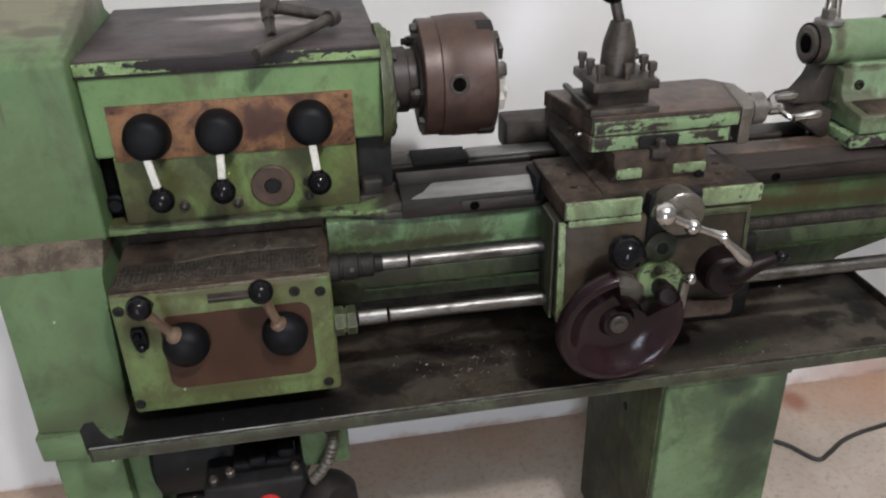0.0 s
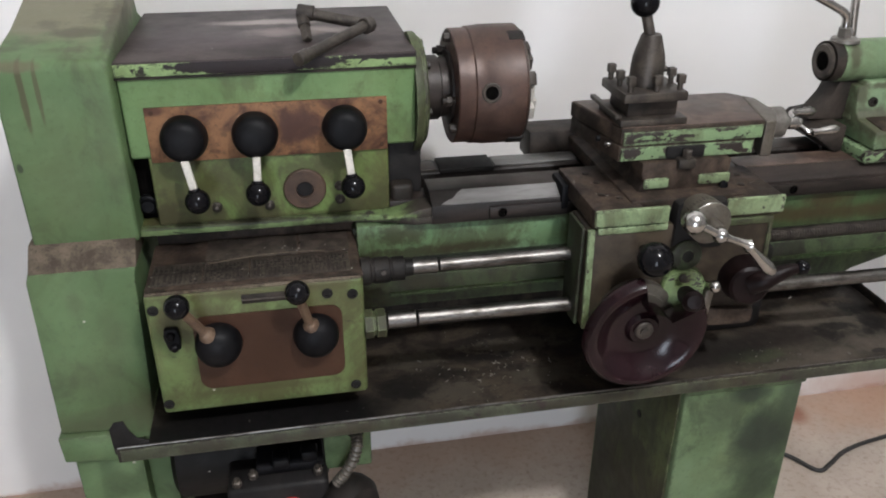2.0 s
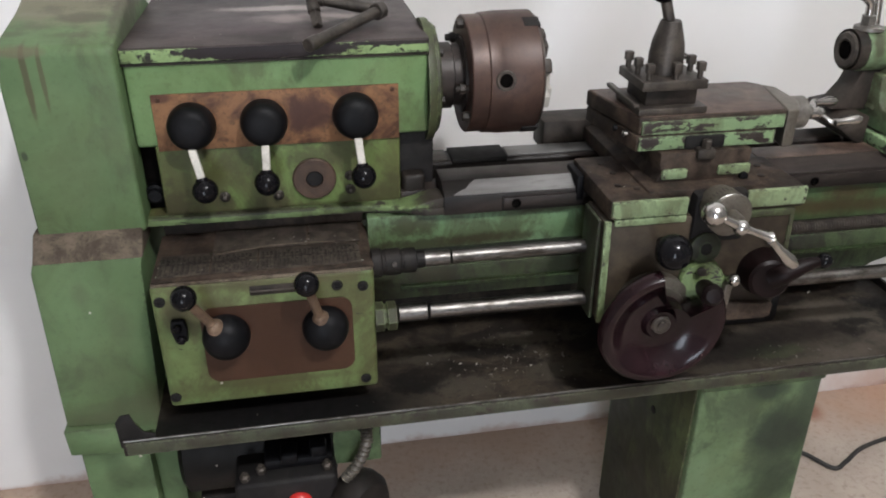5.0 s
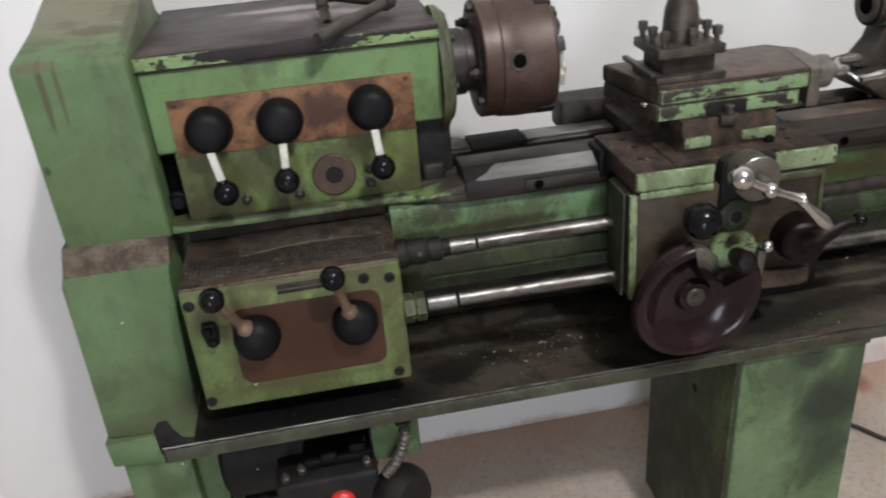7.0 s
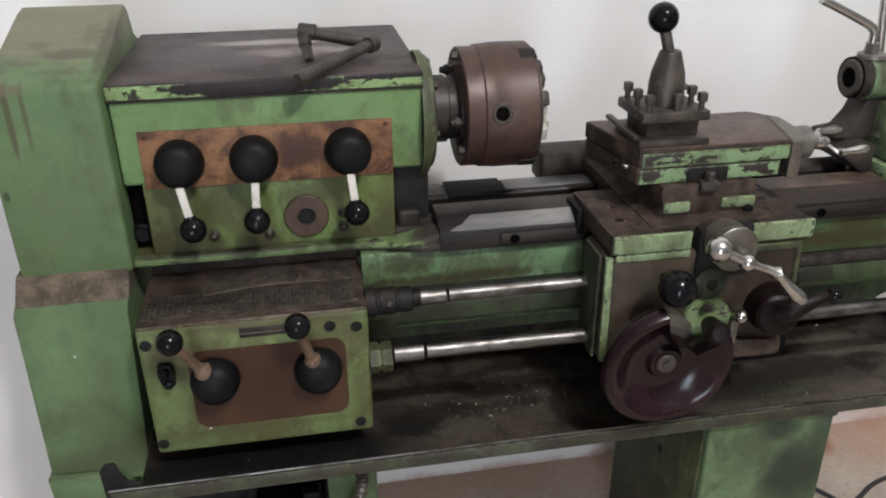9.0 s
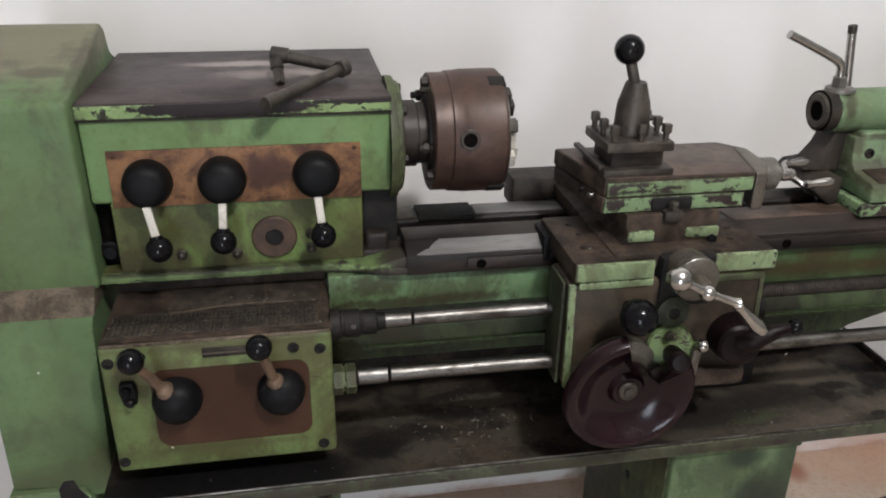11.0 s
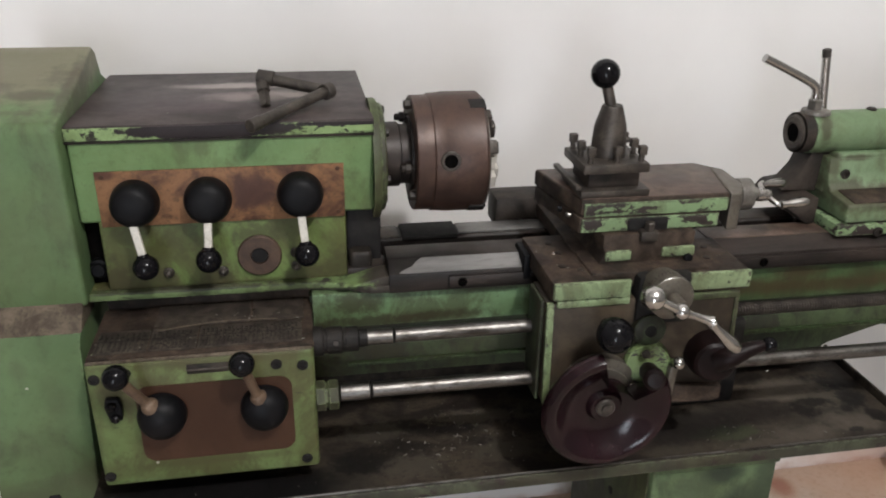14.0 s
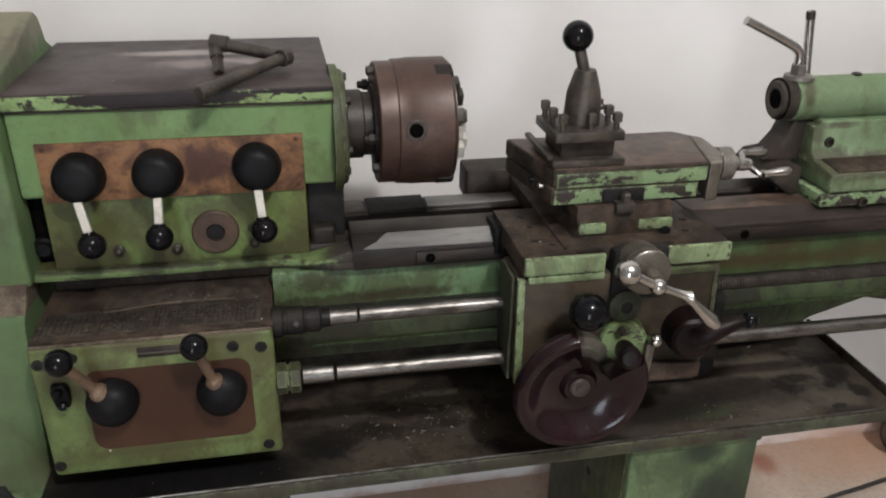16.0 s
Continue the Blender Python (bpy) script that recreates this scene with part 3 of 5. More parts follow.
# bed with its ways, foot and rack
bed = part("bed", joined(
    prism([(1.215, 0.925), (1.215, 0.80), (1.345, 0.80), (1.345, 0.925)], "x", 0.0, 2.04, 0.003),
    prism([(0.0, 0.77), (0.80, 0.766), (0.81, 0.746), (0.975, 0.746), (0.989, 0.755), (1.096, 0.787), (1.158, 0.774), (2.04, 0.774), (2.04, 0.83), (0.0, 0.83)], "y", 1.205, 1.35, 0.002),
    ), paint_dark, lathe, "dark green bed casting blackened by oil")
# black stands in for the shade below and beside the apron
part("bed_foot", box(0.45, 0.80, 1.19, 1.33, 0.646, 0.83, 0.01), black_void, bed, "foot of the bed on the tray, shade painted black")
part("bed_foot", box(-0.322, 0.004, 1.236, 1.33, 0.646, 0.942, 0.004), grime_brown, bed)
part("bed_end_foot", prism([(1.76, 0.80), (1.80, 0.70), (1.80, 0.0), (2.02, 0.0), (2.02, 0.80)], "y", 1.19, 1.36, 0.008), paint_leg, bed, "green far foot of the bed")
part("bed_band", box(0.61, 1.30, 1.186, 1.216, 0.872, 0.941, 0.003), paint_bed, bed, "grimy dark green side of the bed")
part("bed_band", box(0.005, 0.60, 1.186, 1.216, 0.876, 0.941, 0.003), paint_band, bed, "bright green worn side of the bed")
part("bed_rib", box(0.06, 1.30, 1.198, 1.215, 0.791, 0.798, 0.002), paint_bed, bed, "worn green rib at the foot of the bed")
part("front_way", prism([(1.172, 0.943), (1.172, 0.975), (1.203, 0.991), (1.255, 0.991), (1.255, 0.925), (1.2, 0.930)], "x", 0.13, 2.04, 0.0015), bed_iron, bed, "oily dark front way")
bm = bmesh.new()
for lift in (0.0002, 0.0016):
    vs = [bm.verts.new((x, 1.172 + 0.031 * s - lift * 0.46, 0.975 + 0.016 * s + lift * 0.89)) for x, s in ((0.146, 0.08), (0.165, 0.04), (0.40, 0.04), (0.40, 0.93), (0.186, 0.93), (0.176, 0.7), (0.168, 0.42), (0.158, 0.3))]
    bm.faces.new(vs)
part("scraped_strip", bm, way_steel, bed, "bright scraped face of the way")
part("bed_lip", joined(
    prism([(-0.345, 1.208), (0.0, 1.204), (0.06, 1.192), (0.10, 1.1735), (0.152, 1.1735), (0.152, 1.2225), (-0.345, 1.2225)], "z", 0.943, 0.956, 0.002),
    prism([(0.050, 0.9555), (0.080, 0.960), (0.112, 0.970), (0.15, 0.9745), (0.152, 0.9555)], "y", 1.1765, 1.2225, 0.002)), paint_lip, bed, "chipped green end of the bed worn to oily iron")
part("bed_land", prism([(1.2225, 0.940), (1.2225, 0.968), (1.262, 0.972), (1.262, 0.940)], "x", 0.066, 0.152, 0.002), bed_iron, bed, "oily dark land beside the headstock")
part("rear_way", prism([(1.305, 0.925), (1.303, 0.978), (1.308, 0.983), (1.356, 0.983), (1.362, 0.978), (1.362, 0.925)], "x", 0.10, 2.04, 0.0015), bed_iron, bed, "oily dark rear way")
part("rear_strip", box(0.272, 0.45, 1.311, 1.355, 0.9815, 0.985, 0.001), way_steel, bed, "bare pale stretch of the rear way")
part("gap_block", box(0.126, 0.162, 1.306, 1.352, 0.981, 0.987, 0.002), tool_iron, bed)
part("rear_way_pad", box(0.168, 0.268, 1.300, 1.36, 0.978, 0.9875, 0.002), black_void, bed)
part("way_film", box(0.70, 2.03, 1.2045, 1.2545, 0.9905, 0.9925, 0.0006), slide_rust, bed, "rust-brown oil film on the way")
part("rack", joined(box(0.228, 1.70, 1.167, 1.2, 0.948, 0.969, 0.002)), bed_iron, bed, "dark rack bar under the way")
for x in (0.25, 0.55, 0.79):
    part("rack_screw", turned([(0, 0.0075), (0.002, 0.008), (0.003, 0.006), (0.0005, 0.005)], (x, 1.167, 0.9585), (0, -1, 0), 16), hole_shade_black, bed)

# headstock
head = part("headstock", joined(
    box(-0.337, 0.113, 1.222, 1.57, 1.07, 1.2, 0.006, 3)),
    paint_head, lathe, "green headstock casting")
part("headstock_foot", joined(
    box(-0.311, 0.066, 1.222, 1.55, 0.95, 1.0715, 0.004, 3),
    box(-0.345, 0.07, 1.2235, 1.56, 0.938, 0.956, 0.002)),
    paint_lower, head, "oil-stained yellowish green lower face")
part("cover", box(-0.338, 0.114, 1.218, 1.572, 1.2005, 1.2235, 0.0025), cover_steel, head, "worn dark headstock cover with pale rubbed patches")
part("cover_edge", box(-0.337, 0.113, 1.2165, 1.219, 1.2015, 1.2205, 0.0008), paint_edge, head, "chipped green edge of the cover")
part("cover_gasket", box(-0.339, 0.114, 1.2185, 1.4, 1.1965, 1.2006, 0.001), grime_dark, head)
# solid fill whose black stands for the shade of an open pocket
part("recess", box(-0.345, -0.311, 1.25, 1.5, 0.956, 1.07, 0.002), hole_shade_black, head, "pocket beside the casting with its shade painted black")
part("recess_boss", turned([(0, 0.016), (0.012, 0.016), (0.014, 0.012), (0.02, 0.010)], (-0.326, 1.252, 0.985), (0, -1, 0), 20), hub_black, head)
# fills the notch; its black is the notch's shade put into colour
part("notch_block", box(0.066, 0.125, 1.25, 1.5, 0.96, 1.07, 0.003), black_void, head, "block under the spindle nose, black for the shade of the notch")
part("notch_foot", box(0.07, 0.108, 1.225, 1.3, 0.956, 0.995, 0.008, 3), grime_dark, head)
plate = part("lever_plate", box(-0.305, 0.065, 1.218, 1.2225, 1.0645, 1.153, 0.001), brass_plate, head, "corroded copper-brown lever plate")
ring = part("oil_sight", turned([(0, 0.035), (0.004, 0.035), (0.006, 0.033), (0.0062, 0.014), (0.001, 0.013), (0.001, 0.0)], (-0.074, 1.222, 1.003), (0, -1, 0), 40), rust_wash, head, "rusty brown ring round the oil sight")
part("sight_hole", turned([(0, 0.0135), (0.0035, 0.0125), (0.0036, 0.0)], (-0.074, 1.2215, 1.003), (0, -1, 0), 24), black_void, head)
for x, z in ((-0.295, 1.145), (0.055, 1.145), (0.055, 1.073)):
    part("plate_screw", turned([(0, 0.0035), (0.001, 0.0035), (0.0012, 0.002)], (x, 1.218, z), (0, -1, 0), 10), brown_plate, head)
flange = part("bearing_flange", joined(
    turned([(0, 0.1), (0.010, 0.1), (0.013, 0.098), (0.0135, 0.08)], (0.112, AXIS_Y, AXIS_Z - 0.006), (1, 0, 0), 56),
    turned([(0, 0.09), (0.019, 0.09), (0.022, 0.087), (0.0225, 0.05)], (0.112, AXIS_Y, AXIS_Z - 0.004), (1, 0, 0), 56)), paint_grime_shade, lathe, "grimy green bearing flange at the spindle nose")
for k in range(6):
    a = radians(60 * k + 15)
    part("flange_bolt", turned([(0, 0.007), (0.006, 0.007), (0.007, 0.005)], (0.1335, AXIS_Y + 0.074 * math.cos(a), AXIS_Z + 0.074 * math.sin(a)), (1, 0, 0), 6), grime_dark, flange)
nose = part("spindle_nose", turned([(0, 0.05), (0.004, 0.054), (0.03, 0.054), (0.032, 0.05), (0.045, 0.05), (0.047, 0.062), (0.053, 0.062)], (0.130, AXIS_Y, AXIS_Z), (1, 0, 0), 56), bed_iron, lathe, "dark steel spindle nose with locking studs")
for k in range(3):
    a = radians(120 * k + 65)
    c = (0.150, AXIS_Y + 0.062 * math.cos(a), AXIS_Z + 0.062 * math.sin(a))
    part("lock_stud", joined(rod((0.158, c[1], c[2]), (0.182, c[1], c[2]), 0.006, 12), turned([(0, 0.009), (0.008, 0.009), (0.009, 0.007)], (0.166, c[1], c[2]), (1, 0, 0), 6)), grime_dark, nose)


def speed_lever(x, z, tip):
    """A domed black hub on the plate with a flat pale arm that hangs to a black ball."""
    arm = part("speed_lever", turned([(0, 0.0355), (0.005, 0.0360), (0.016, 0.0352), (0.028, 0.0330), (0.035, 0.0300), (0.0395, 0.0255), (0.042, 0.018), (0.0432, 0.008), (0.0434, 0)], (x, 1.2185, z), (0, -1, 0.12), 40), hub_black, lathe, "dull black domed lever hub")
    p, q = Vector((x, 1.178, z - 0.024)), Vector(tip)
    side = Vector((0.0062, 0, 0))
    w = (q - p).normalized()
    up = side.cross(w).normalized() * 0.003
    bm = bmesh.new()
    vs = [bm.verts.new(b + s * side + u * up) for b in (p, q) for s, u in ((-1, -1), (1, -1), (1, 1), (-1, 1))]
    for f in ((0, 1, 2, 3), (7, 6, 5, 4), (0, 4, 5, 1), (1, 5, 6, 2), (2, 6, 7, 3), (3, 7, 4, 0)):
        bm.faces.new([vs[i] for i in f])
    bmesh.ops.recalc_face_normals(bm, faces=bm.faces)
    bmesh.ops.bevel(bm, geom=bm.edges[:], offset=0.0012, segments=1, affect="EDGES")
    part("lever_arm", bm, lever_steel, arm, "pale flat steel lever arm")
    part("lever_ball", joined(ball(tip, 0.0195), turned([(0, 0.009), (0.008, 0.011)], Vector(tip) - 0.02 * w, w, 16)), bakelite, arm, "glossy black ball knob")


speed_lever(-0.251, 1.104, (-0.238, 1.160, 1.020))
speed_lever(-0.144, 1.104, (-0.146, 1.160, 1.026))
speed_lever(-0.004, 1.107, (0.001, 1.160, 1.027))

for x, y, z in ((-0.217, 1.222, 0.981), (-0.133, 1.222, 0.978), (-0.017, 1.222, 1.004), (-0.017, 1.222, 0.980)):
    part("detent_pin", turned([(0, 0.0085), (0.003, 0.0085), (0.0045, 0.006), (0.009, 0.0045), (0.0105, 0.0025), (0.0107, 0)], (x, y, z), (0, -1, 0), 20), tool_iron, head, "small oily detent pin")

# change-gear cover at the headstock end
cover = part("gear_cover", prism([(1.19, 0.945), (1.19, 1.226), (1.198, 1.236), (1.33, 1.257), (1.445, 1.288), (1.475, 1.293), (1.497, 1.281), (1.516, 1.24), (1.60, 1.20), (1.60, 0.945)], "x", -0.497, -0.3385, 0.006, 3), paint_cover, lathe, "pale green change-gear cover with rusty streaks", 40)
part("ledge", prism([(1.19, 0.953), (1.1565, 0.9175), (1.25, 0.915), (1.25, 0.953)], "x", -0.505, -0.345, 0.002), ledge_dirt, cover, "brown dusty ledge between the covers")
lower = part("lower_cover", prism([(-0.512, 0.90), (-0.506, 0.919), (-0.346, 0.919), (-0.35, 0.9), (-0.366, 0.58), (-0.40, 0.575), (-0.41, 0.597), (-0.52, 0.603)], "y", 1.158, 1.60, 0.004), paint_cover, lathe, "pale green lower cover of the gear train")
pedestal = part("pedestal", joined(prism([(-0.526, 0.6), (-0.524, 0.546), (-0.395, 0.535), (-0.398, 0.575), (-0.41, 0.597)], "y", 1.15, 1.6, 0.004), prism([(-0.512, 0.545), (-0.515, 0.0), (-0.405, 0.0), (-0.398, 0.545)], "y", 1.162, 1.6, 0.005)), paint_cover, lathe, "green sheet pedestal under the headstock")
part("inner_panel", box(-0.40, -0.355, 1.19, 1.58, 0.0, 0.64, 0.004), paint_cover, pedestal)
part("dark_notch", prism([(-0.404, 0.650), (-0.405, 0.700), (-0.396, 0.713), (-0.382, 0.714), (-0.376, 0.694), (-0.366, 0.678), (-0.350, 0.672), (-0.350, 0.650)], "y", 1.0335, 1.0365, 0.001), black_void, pedestal, "dark bent end of the tray")
part("top_rail", box(-0.36, 0.006, 1.098, 1.112, 0.612, 0.639, 0.003), paint_leg, pedestal)
part("rear_panel", box(-0.078, 0.006, 1.10, 1.115, 0.50, 0.625, 0.004), paint_leg, pedestal, "green sheet panel under the tray")

# feed gearbox
gearbox = part("feed_gearbox", box(-0.322, 0.0, 1.085, 1.23, 0.692, 0.908, 0.006), paint_grime_shade, lathe, "feed gearbox casting coated in grime")
part("gearbox_top", box(-0.326, 0.004, 1.08, 1.235, 0.9065, 0.914, 0.003), grime_brown, gearbox, "oily brown top of the gearbox")
front = part("front_plate", box(-0.327, 0.003, 1.071, 1.0855, 0.689, 0.911, 0.007, 3), paint_plate, gearbox, "yellowish green gearbox front plate")
corner = [(sx * (0.1145 - 0.02) + 0.02 * math.cos(radians(a)) - 0.1475, sz * (0.068 - 0.02) + 0.02 * math.sin(radians(a)) + 0.8)
          for sx, sz, a0 in ((1, 1, 0), (-1, 1, 90), (-1, -1, 180), (1, -1, 270)) for a in range(a0, a0 + 91, 18)]
bm = prism(corner, "y", 1.0695, 1.0715, 0)
part("index_plate", bm, brown_plate, gearbox, "dark brown index plate with rounded corners")
for x, z in ((-0.319, 0.886), (-0.019, 0.884), (-0.321, 0.709), (-0.021, 0.708), (-0.275, 0.893), (-0.058, 0.889)):
    part("socket_screw", turned([(0, 0.0085), (0.002, 0.0085), (0.003, 0.0075), (0.003, 0.0045), (0.0005, 0.004), (0.0005, 0.0)], (x + 0.004, 1.0712, z), (0, -1, 0), 20), black_void, gearbox)
part("slot", box(-0.184, -0.110, 1.0695, 1.0725, 0.884, 0.900, 0.001), grime_dark, gearbox, "dark slotted name strip")
part("slot_rail", box(-0.184, -0.112, 1.068, 1.0715, 0.8895, 0.8925, 0.001), tool_iron, gearbox)
for x0, x1, y0, y1 in ((-0.318, -0.243, 1.092, 1.158), (-0.240, -0.172, 1.092, 1.158), (-0.169, -0.014, 1.092, 1.158), (-0.240, -0.095, 1.163, 1.232), (-0.090, -0.010, 1.163, 1.232)):
    part("chart_plate", box(x0, x1, y0, y1, 0.9135, 0.9155, 0.0006), chart_metal, gearbox, "darkened feed chart plate")
bars = []
rng = random.Random(4)
for x0, x1, step in ((-0.315, -0.247, 0.0078), (-0.237, -0.176, 0.0058), (-0.165, -0.020, 0.0064)):
    x = x0
    while x < x1 - 0.003:
        bars.append(box(x, x + 0.0007, 1.095, 1.150, 0.9153, 0.91585, 0))
        for k in range(8):
            if rng.random() < 0.7:
                bars.append(box(x + 0.0016, x + 0.0016 + rng.uniform(0.0016, 0.0032), 1.0965 + 0.0066 * k, 1.1005 + 0.0066 * k, 0.9153, 0.91585, 0))
        x += step
for x0, x1 in ((-0.318, -0.243), (-0.240, -0.172), (-0.169, -0.014)):
    bars.append(box(x0, x1, 1.1265, 1.1275, 0.9153, 0.9159, 0))
tagged(part("chart_print", joined(*bars), black_void, gearbox, "worn dark columns of unreadable chart figures"), kind="stuff")
part("scuffed_ridge", tube([(-0.236, 1.150, 0.9155), (-0.20, 1.157, 0.9157), (-0.15, 1.166, 0.9157), (-0.10, 1.167, 0.9157), (-0.05, 1.164, 0.9155)], 0.0013, 6, 5), ledge_dirt, gearbox, "pale scuffed plate edge")
for x, y in ((-0.318, 1.095), (-0.316, 1.142), (-0.243, 1.155), (-0.016, 1.15), (-0.012, 1.098), (-0.09, 1.2)):
    part("rivet", turned([(0, 0.0028), (0.0012, 0.0026), (0.002, 0.001)], (x, y, 0.914), (0, 0, 1), 10), chrome, gearbox)


def feed_lever(x, z, tip):
    arm = part("feed_lever", turned([(0, 0.0355), (0.005, 0.0360), (0.015, 0.0350), (0.025, 0.0315), (0.032, 0.0255), (0.0365, 0.017), (0.039, 0.006), (0.0393, 0)], (x, 1.0695, z), (0, -1, 0.1), 36), hub_black, lathe, "dull black domed feed lever hub")
    q = Vector(tip)
    base = Vector((x + 0.14 * (q.x - x), 1.0525, z + 0.016))
    knee = Vector((x + 0.48 * (q.x - x), 1.044, z + 0.044))
    part("lever_arm", tube([base, base.lerp(knee, 0.55), knee, q], lambda s: 0.0165 - 0.0035 * s / 0.3 if s < 0.3 else 0.0130 - 0.0058 * min(1, (s - 0.3) / 0.3), 16, 6), raw_brass, arm, "bare bronze lever arm widening towards its hub")
    part("lever_ball", ball(tip, 0.0185), bakelite, arm, "glossy black ball knob")


feed_lever(-0.226, 0.82, (-0.270, 1.015, 0.922))
feed_lever(-0.076, 0.819, (-0.099, 1.015, 0.928))
part("worn_edge", tube([(-0.324, 1.0755, 0.9105), (-0.16, 1.0750, 0.9112), (0.0, 1.0755, 0.9105)], 0.0028, 8, 5), ledge_dirt, gearbox, "scuffed bare edge of the gearbox top")
latch = part("latch", prism([(-0.303, 0.856), (-0.284, 0.856), (-0.2805, 0.842), (-0.282, 0.818), (-0.300, 0.816), (-0.3055, 0.842)], "y", 1.060, 1.0705, 0.003, 3), hub_black, gearbox, "short black latch arm")
for x, z in ((-0.2935, 0.846), (-0.2905, 0.825)):
    part("latch_pin", turned([(0, 0.0065), (0.008, 0.0062), (0.0105, 0.004), (0.011, 0)], (x, 1.061, z), (0, -1, 0), 16), bakelite, latch)

# feed rod, control shaft and lead screw
frod = part("screw_shaft", joined(rod((0.085, 1.11, 0.9), (0.128, 1.11, 0.9), 0.0125, 28), rod((0.13, 1.11, 0.9), (0.36, 1.11, 0.9), 0.0115, 28)), bright_steel, lathe, "bright steel end of the lead screw")
part("rod_coupling", joined(turned([(0, 0.0235), (0.014, 0.0235), (0.016, 0.020), (0.020, 0.020), (0.021, 0.0215), (0.044, 0.0215), (0.046, 0.0188), (0.049, 0.0188), (0.050, 0.0198), (0.069, 0.0198), (0.071, 0.0145), (0.084, 0.0135)], (0.003, 1.11, 0.9), (1, 0, 0), 32)), motor_black, frod, "black oily stepped shaft coupling")
part("coupling_screw", turned([(0, 0.004), (0.003, 0.004), (0.0032, 0)], (0.037, 1.089, 0.906), (0, -1, 0.3), 10), tool_iron, frod)
crod = part("control_shaft", joined(rod((0.04, 1.09, 0.815), (0.088, 1.09, 0.815), 0.0145, 28), rod((0.091, 1.09, 0.815), (1.075, 1.09, 0.807), 0.0125, 28)), bright_steel, lathe, "bright steel control shaft")
part("shaft_nut", turned([(0, 0.024), (0.014, 0.024), (0.015, 0.02), (0.018, 0.02), (0.02, 0.0235), (0.034, 0.0235), (0.036, 0.018)], (0.003, 1.09, 0.812), (1, 0, 0), 6), paint_grime_shade, crod, "grimy green hexagon shaft nut")
part("shaft_clip", turned([(0, 0.0150), (0.002, 0.0158), (0.009, 0.0158), (0.011, 0.0150)], (1.056, 1.09, 0.807), (1, 0, 0), 20), dial_steel, crod, "pale clip round the shaft")
part("shaft_end_nut", turned([(0, 0.016), (0.016, 0.016), (0.018, 0.012), (0.03, 0.011)], (1.066, 1.09, 0.807), (1, 0, 0), 20), dial_steel, crod)
screw = []
for k in range(200):
    screw.append(turned([(0, 0.0092), (0.0018, 0.0118), (0.0032, 0.0118), (0.005, 0.0092)], (0.66 + 0.005 * k, 1.11, 0.9), (1, 0, 0), 14, cap=False))
part("lead_screw", joined(*screw), tool_iron, lathe, "oily threaded lead screw")

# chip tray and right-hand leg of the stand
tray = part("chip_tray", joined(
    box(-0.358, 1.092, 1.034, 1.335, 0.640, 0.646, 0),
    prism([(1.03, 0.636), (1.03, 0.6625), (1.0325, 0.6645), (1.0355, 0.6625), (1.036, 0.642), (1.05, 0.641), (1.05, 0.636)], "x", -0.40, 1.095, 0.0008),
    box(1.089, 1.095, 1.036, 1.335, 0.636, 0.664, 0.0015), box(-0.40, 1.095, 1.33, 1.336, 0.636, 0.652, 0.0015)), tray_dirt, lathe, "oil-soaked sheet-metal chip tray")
part("tray_back", box(0.80, 1.066, 1.312, 1.3285, 0.6462, 0.765, 0.002), tray_dirt, tray)
part("tray_back", box(-0.02, 0.46, 1.312, 1.3285, 0.6462, 0.799, 0.002), tray_dirt, tray, "oily sheet closing the back of the tray")
part("tray_lip", box(-0.395, 1.094, 1.0275, 1.0305, 0.638, 0.6615, 0.001), paint_trayedge, tray, "dirty green front lip of the tray")
part("lip_rim", tube([(-0.398, 1.0315, 0.6643), (0.2, 1.0315, 0.664), (1.09, 1.0315, 0.664)], 0.0018, 8, 4), bright_steel, tray, "bare shiny rim of the tray lip")
leg = part("stand_leg", prism([(0.583, 0.0), (0.578, 0.636), (0.815, 0.636), (0.83, 0.0)], "y", 1.045, 1.42, 0.006, 3), paint_leg, lathe, "green cast leg with black oil stains")
# darker panel paints in the shade of this side, along with its grime
part("leg_side", prism([(1.06, 0.01), (1.06, 0.612), (1.40, 0.612), (1.40, 0.01)], "x", 0.5755, 0.5835, 0.002), paint_grime_shade, leg, "side panel of the leg, dark with grime and painted shade")
part("leg_flange", box(0.575, 0.818, 1.04, 1.43, 0.618, 0.6365, 0.004), paint_leg, leg)
for y, z in ((1.2, 0.45), (1.32, 0.52), (1.15, 0.56)):
    part("side_hole", turned([(0, 0.009), (0.0015, 0.009), (0.0016, 0)], (0.5757, y, z), (-1, 0, 0), 14), black_void, leg)

# motor under the tray
motor = thing("electric_motor", (-0.2, 1.24, 0.33), "dusty black electric motor with terminal box under the tray", "motor")
part("motor_body", turned([(0, 0.085), (0.01, 0.1), (0.27, 0.1), (0.28, 0.085)], (-0.352, 1.235, 0.487), (1, 0, 0), 48), motor_black, motor, "round dusty black motor housing")
part("motor_foot", box(-0.33, -0.1, 1.17, 1.30, 0.33, 0.395, 0.006), motor_black, motor)
tbox = part("terminal_box", box(-0.25, -0.075, 1.06, 1.15, 0.40, 0.514, 0.008, 3), black_void, motor, "black terminal box")
part("stop_button", turned([(0, 0.022), (0.008, 0.022), (0.014, 0.019), (0.018, 0.012), (0.0195, 0)], (-0.143, 1.062, 0.462), (0, -1, 0.25), 28), red_plastic, tbox, "red push button")
for x, y, z in ((-0.232, 1.075, 0.514), (-0.205, 1.09, 0.514), (-0.092, 1.08, 0.516)):
    part("box_nut", turned([(0, 0.0085), (0.012, 0.0085), (0.014, 0.005), (0.02, 0.004)], (x, y, z), (0, -0.2, 1), 6), tool_iron, tbox)
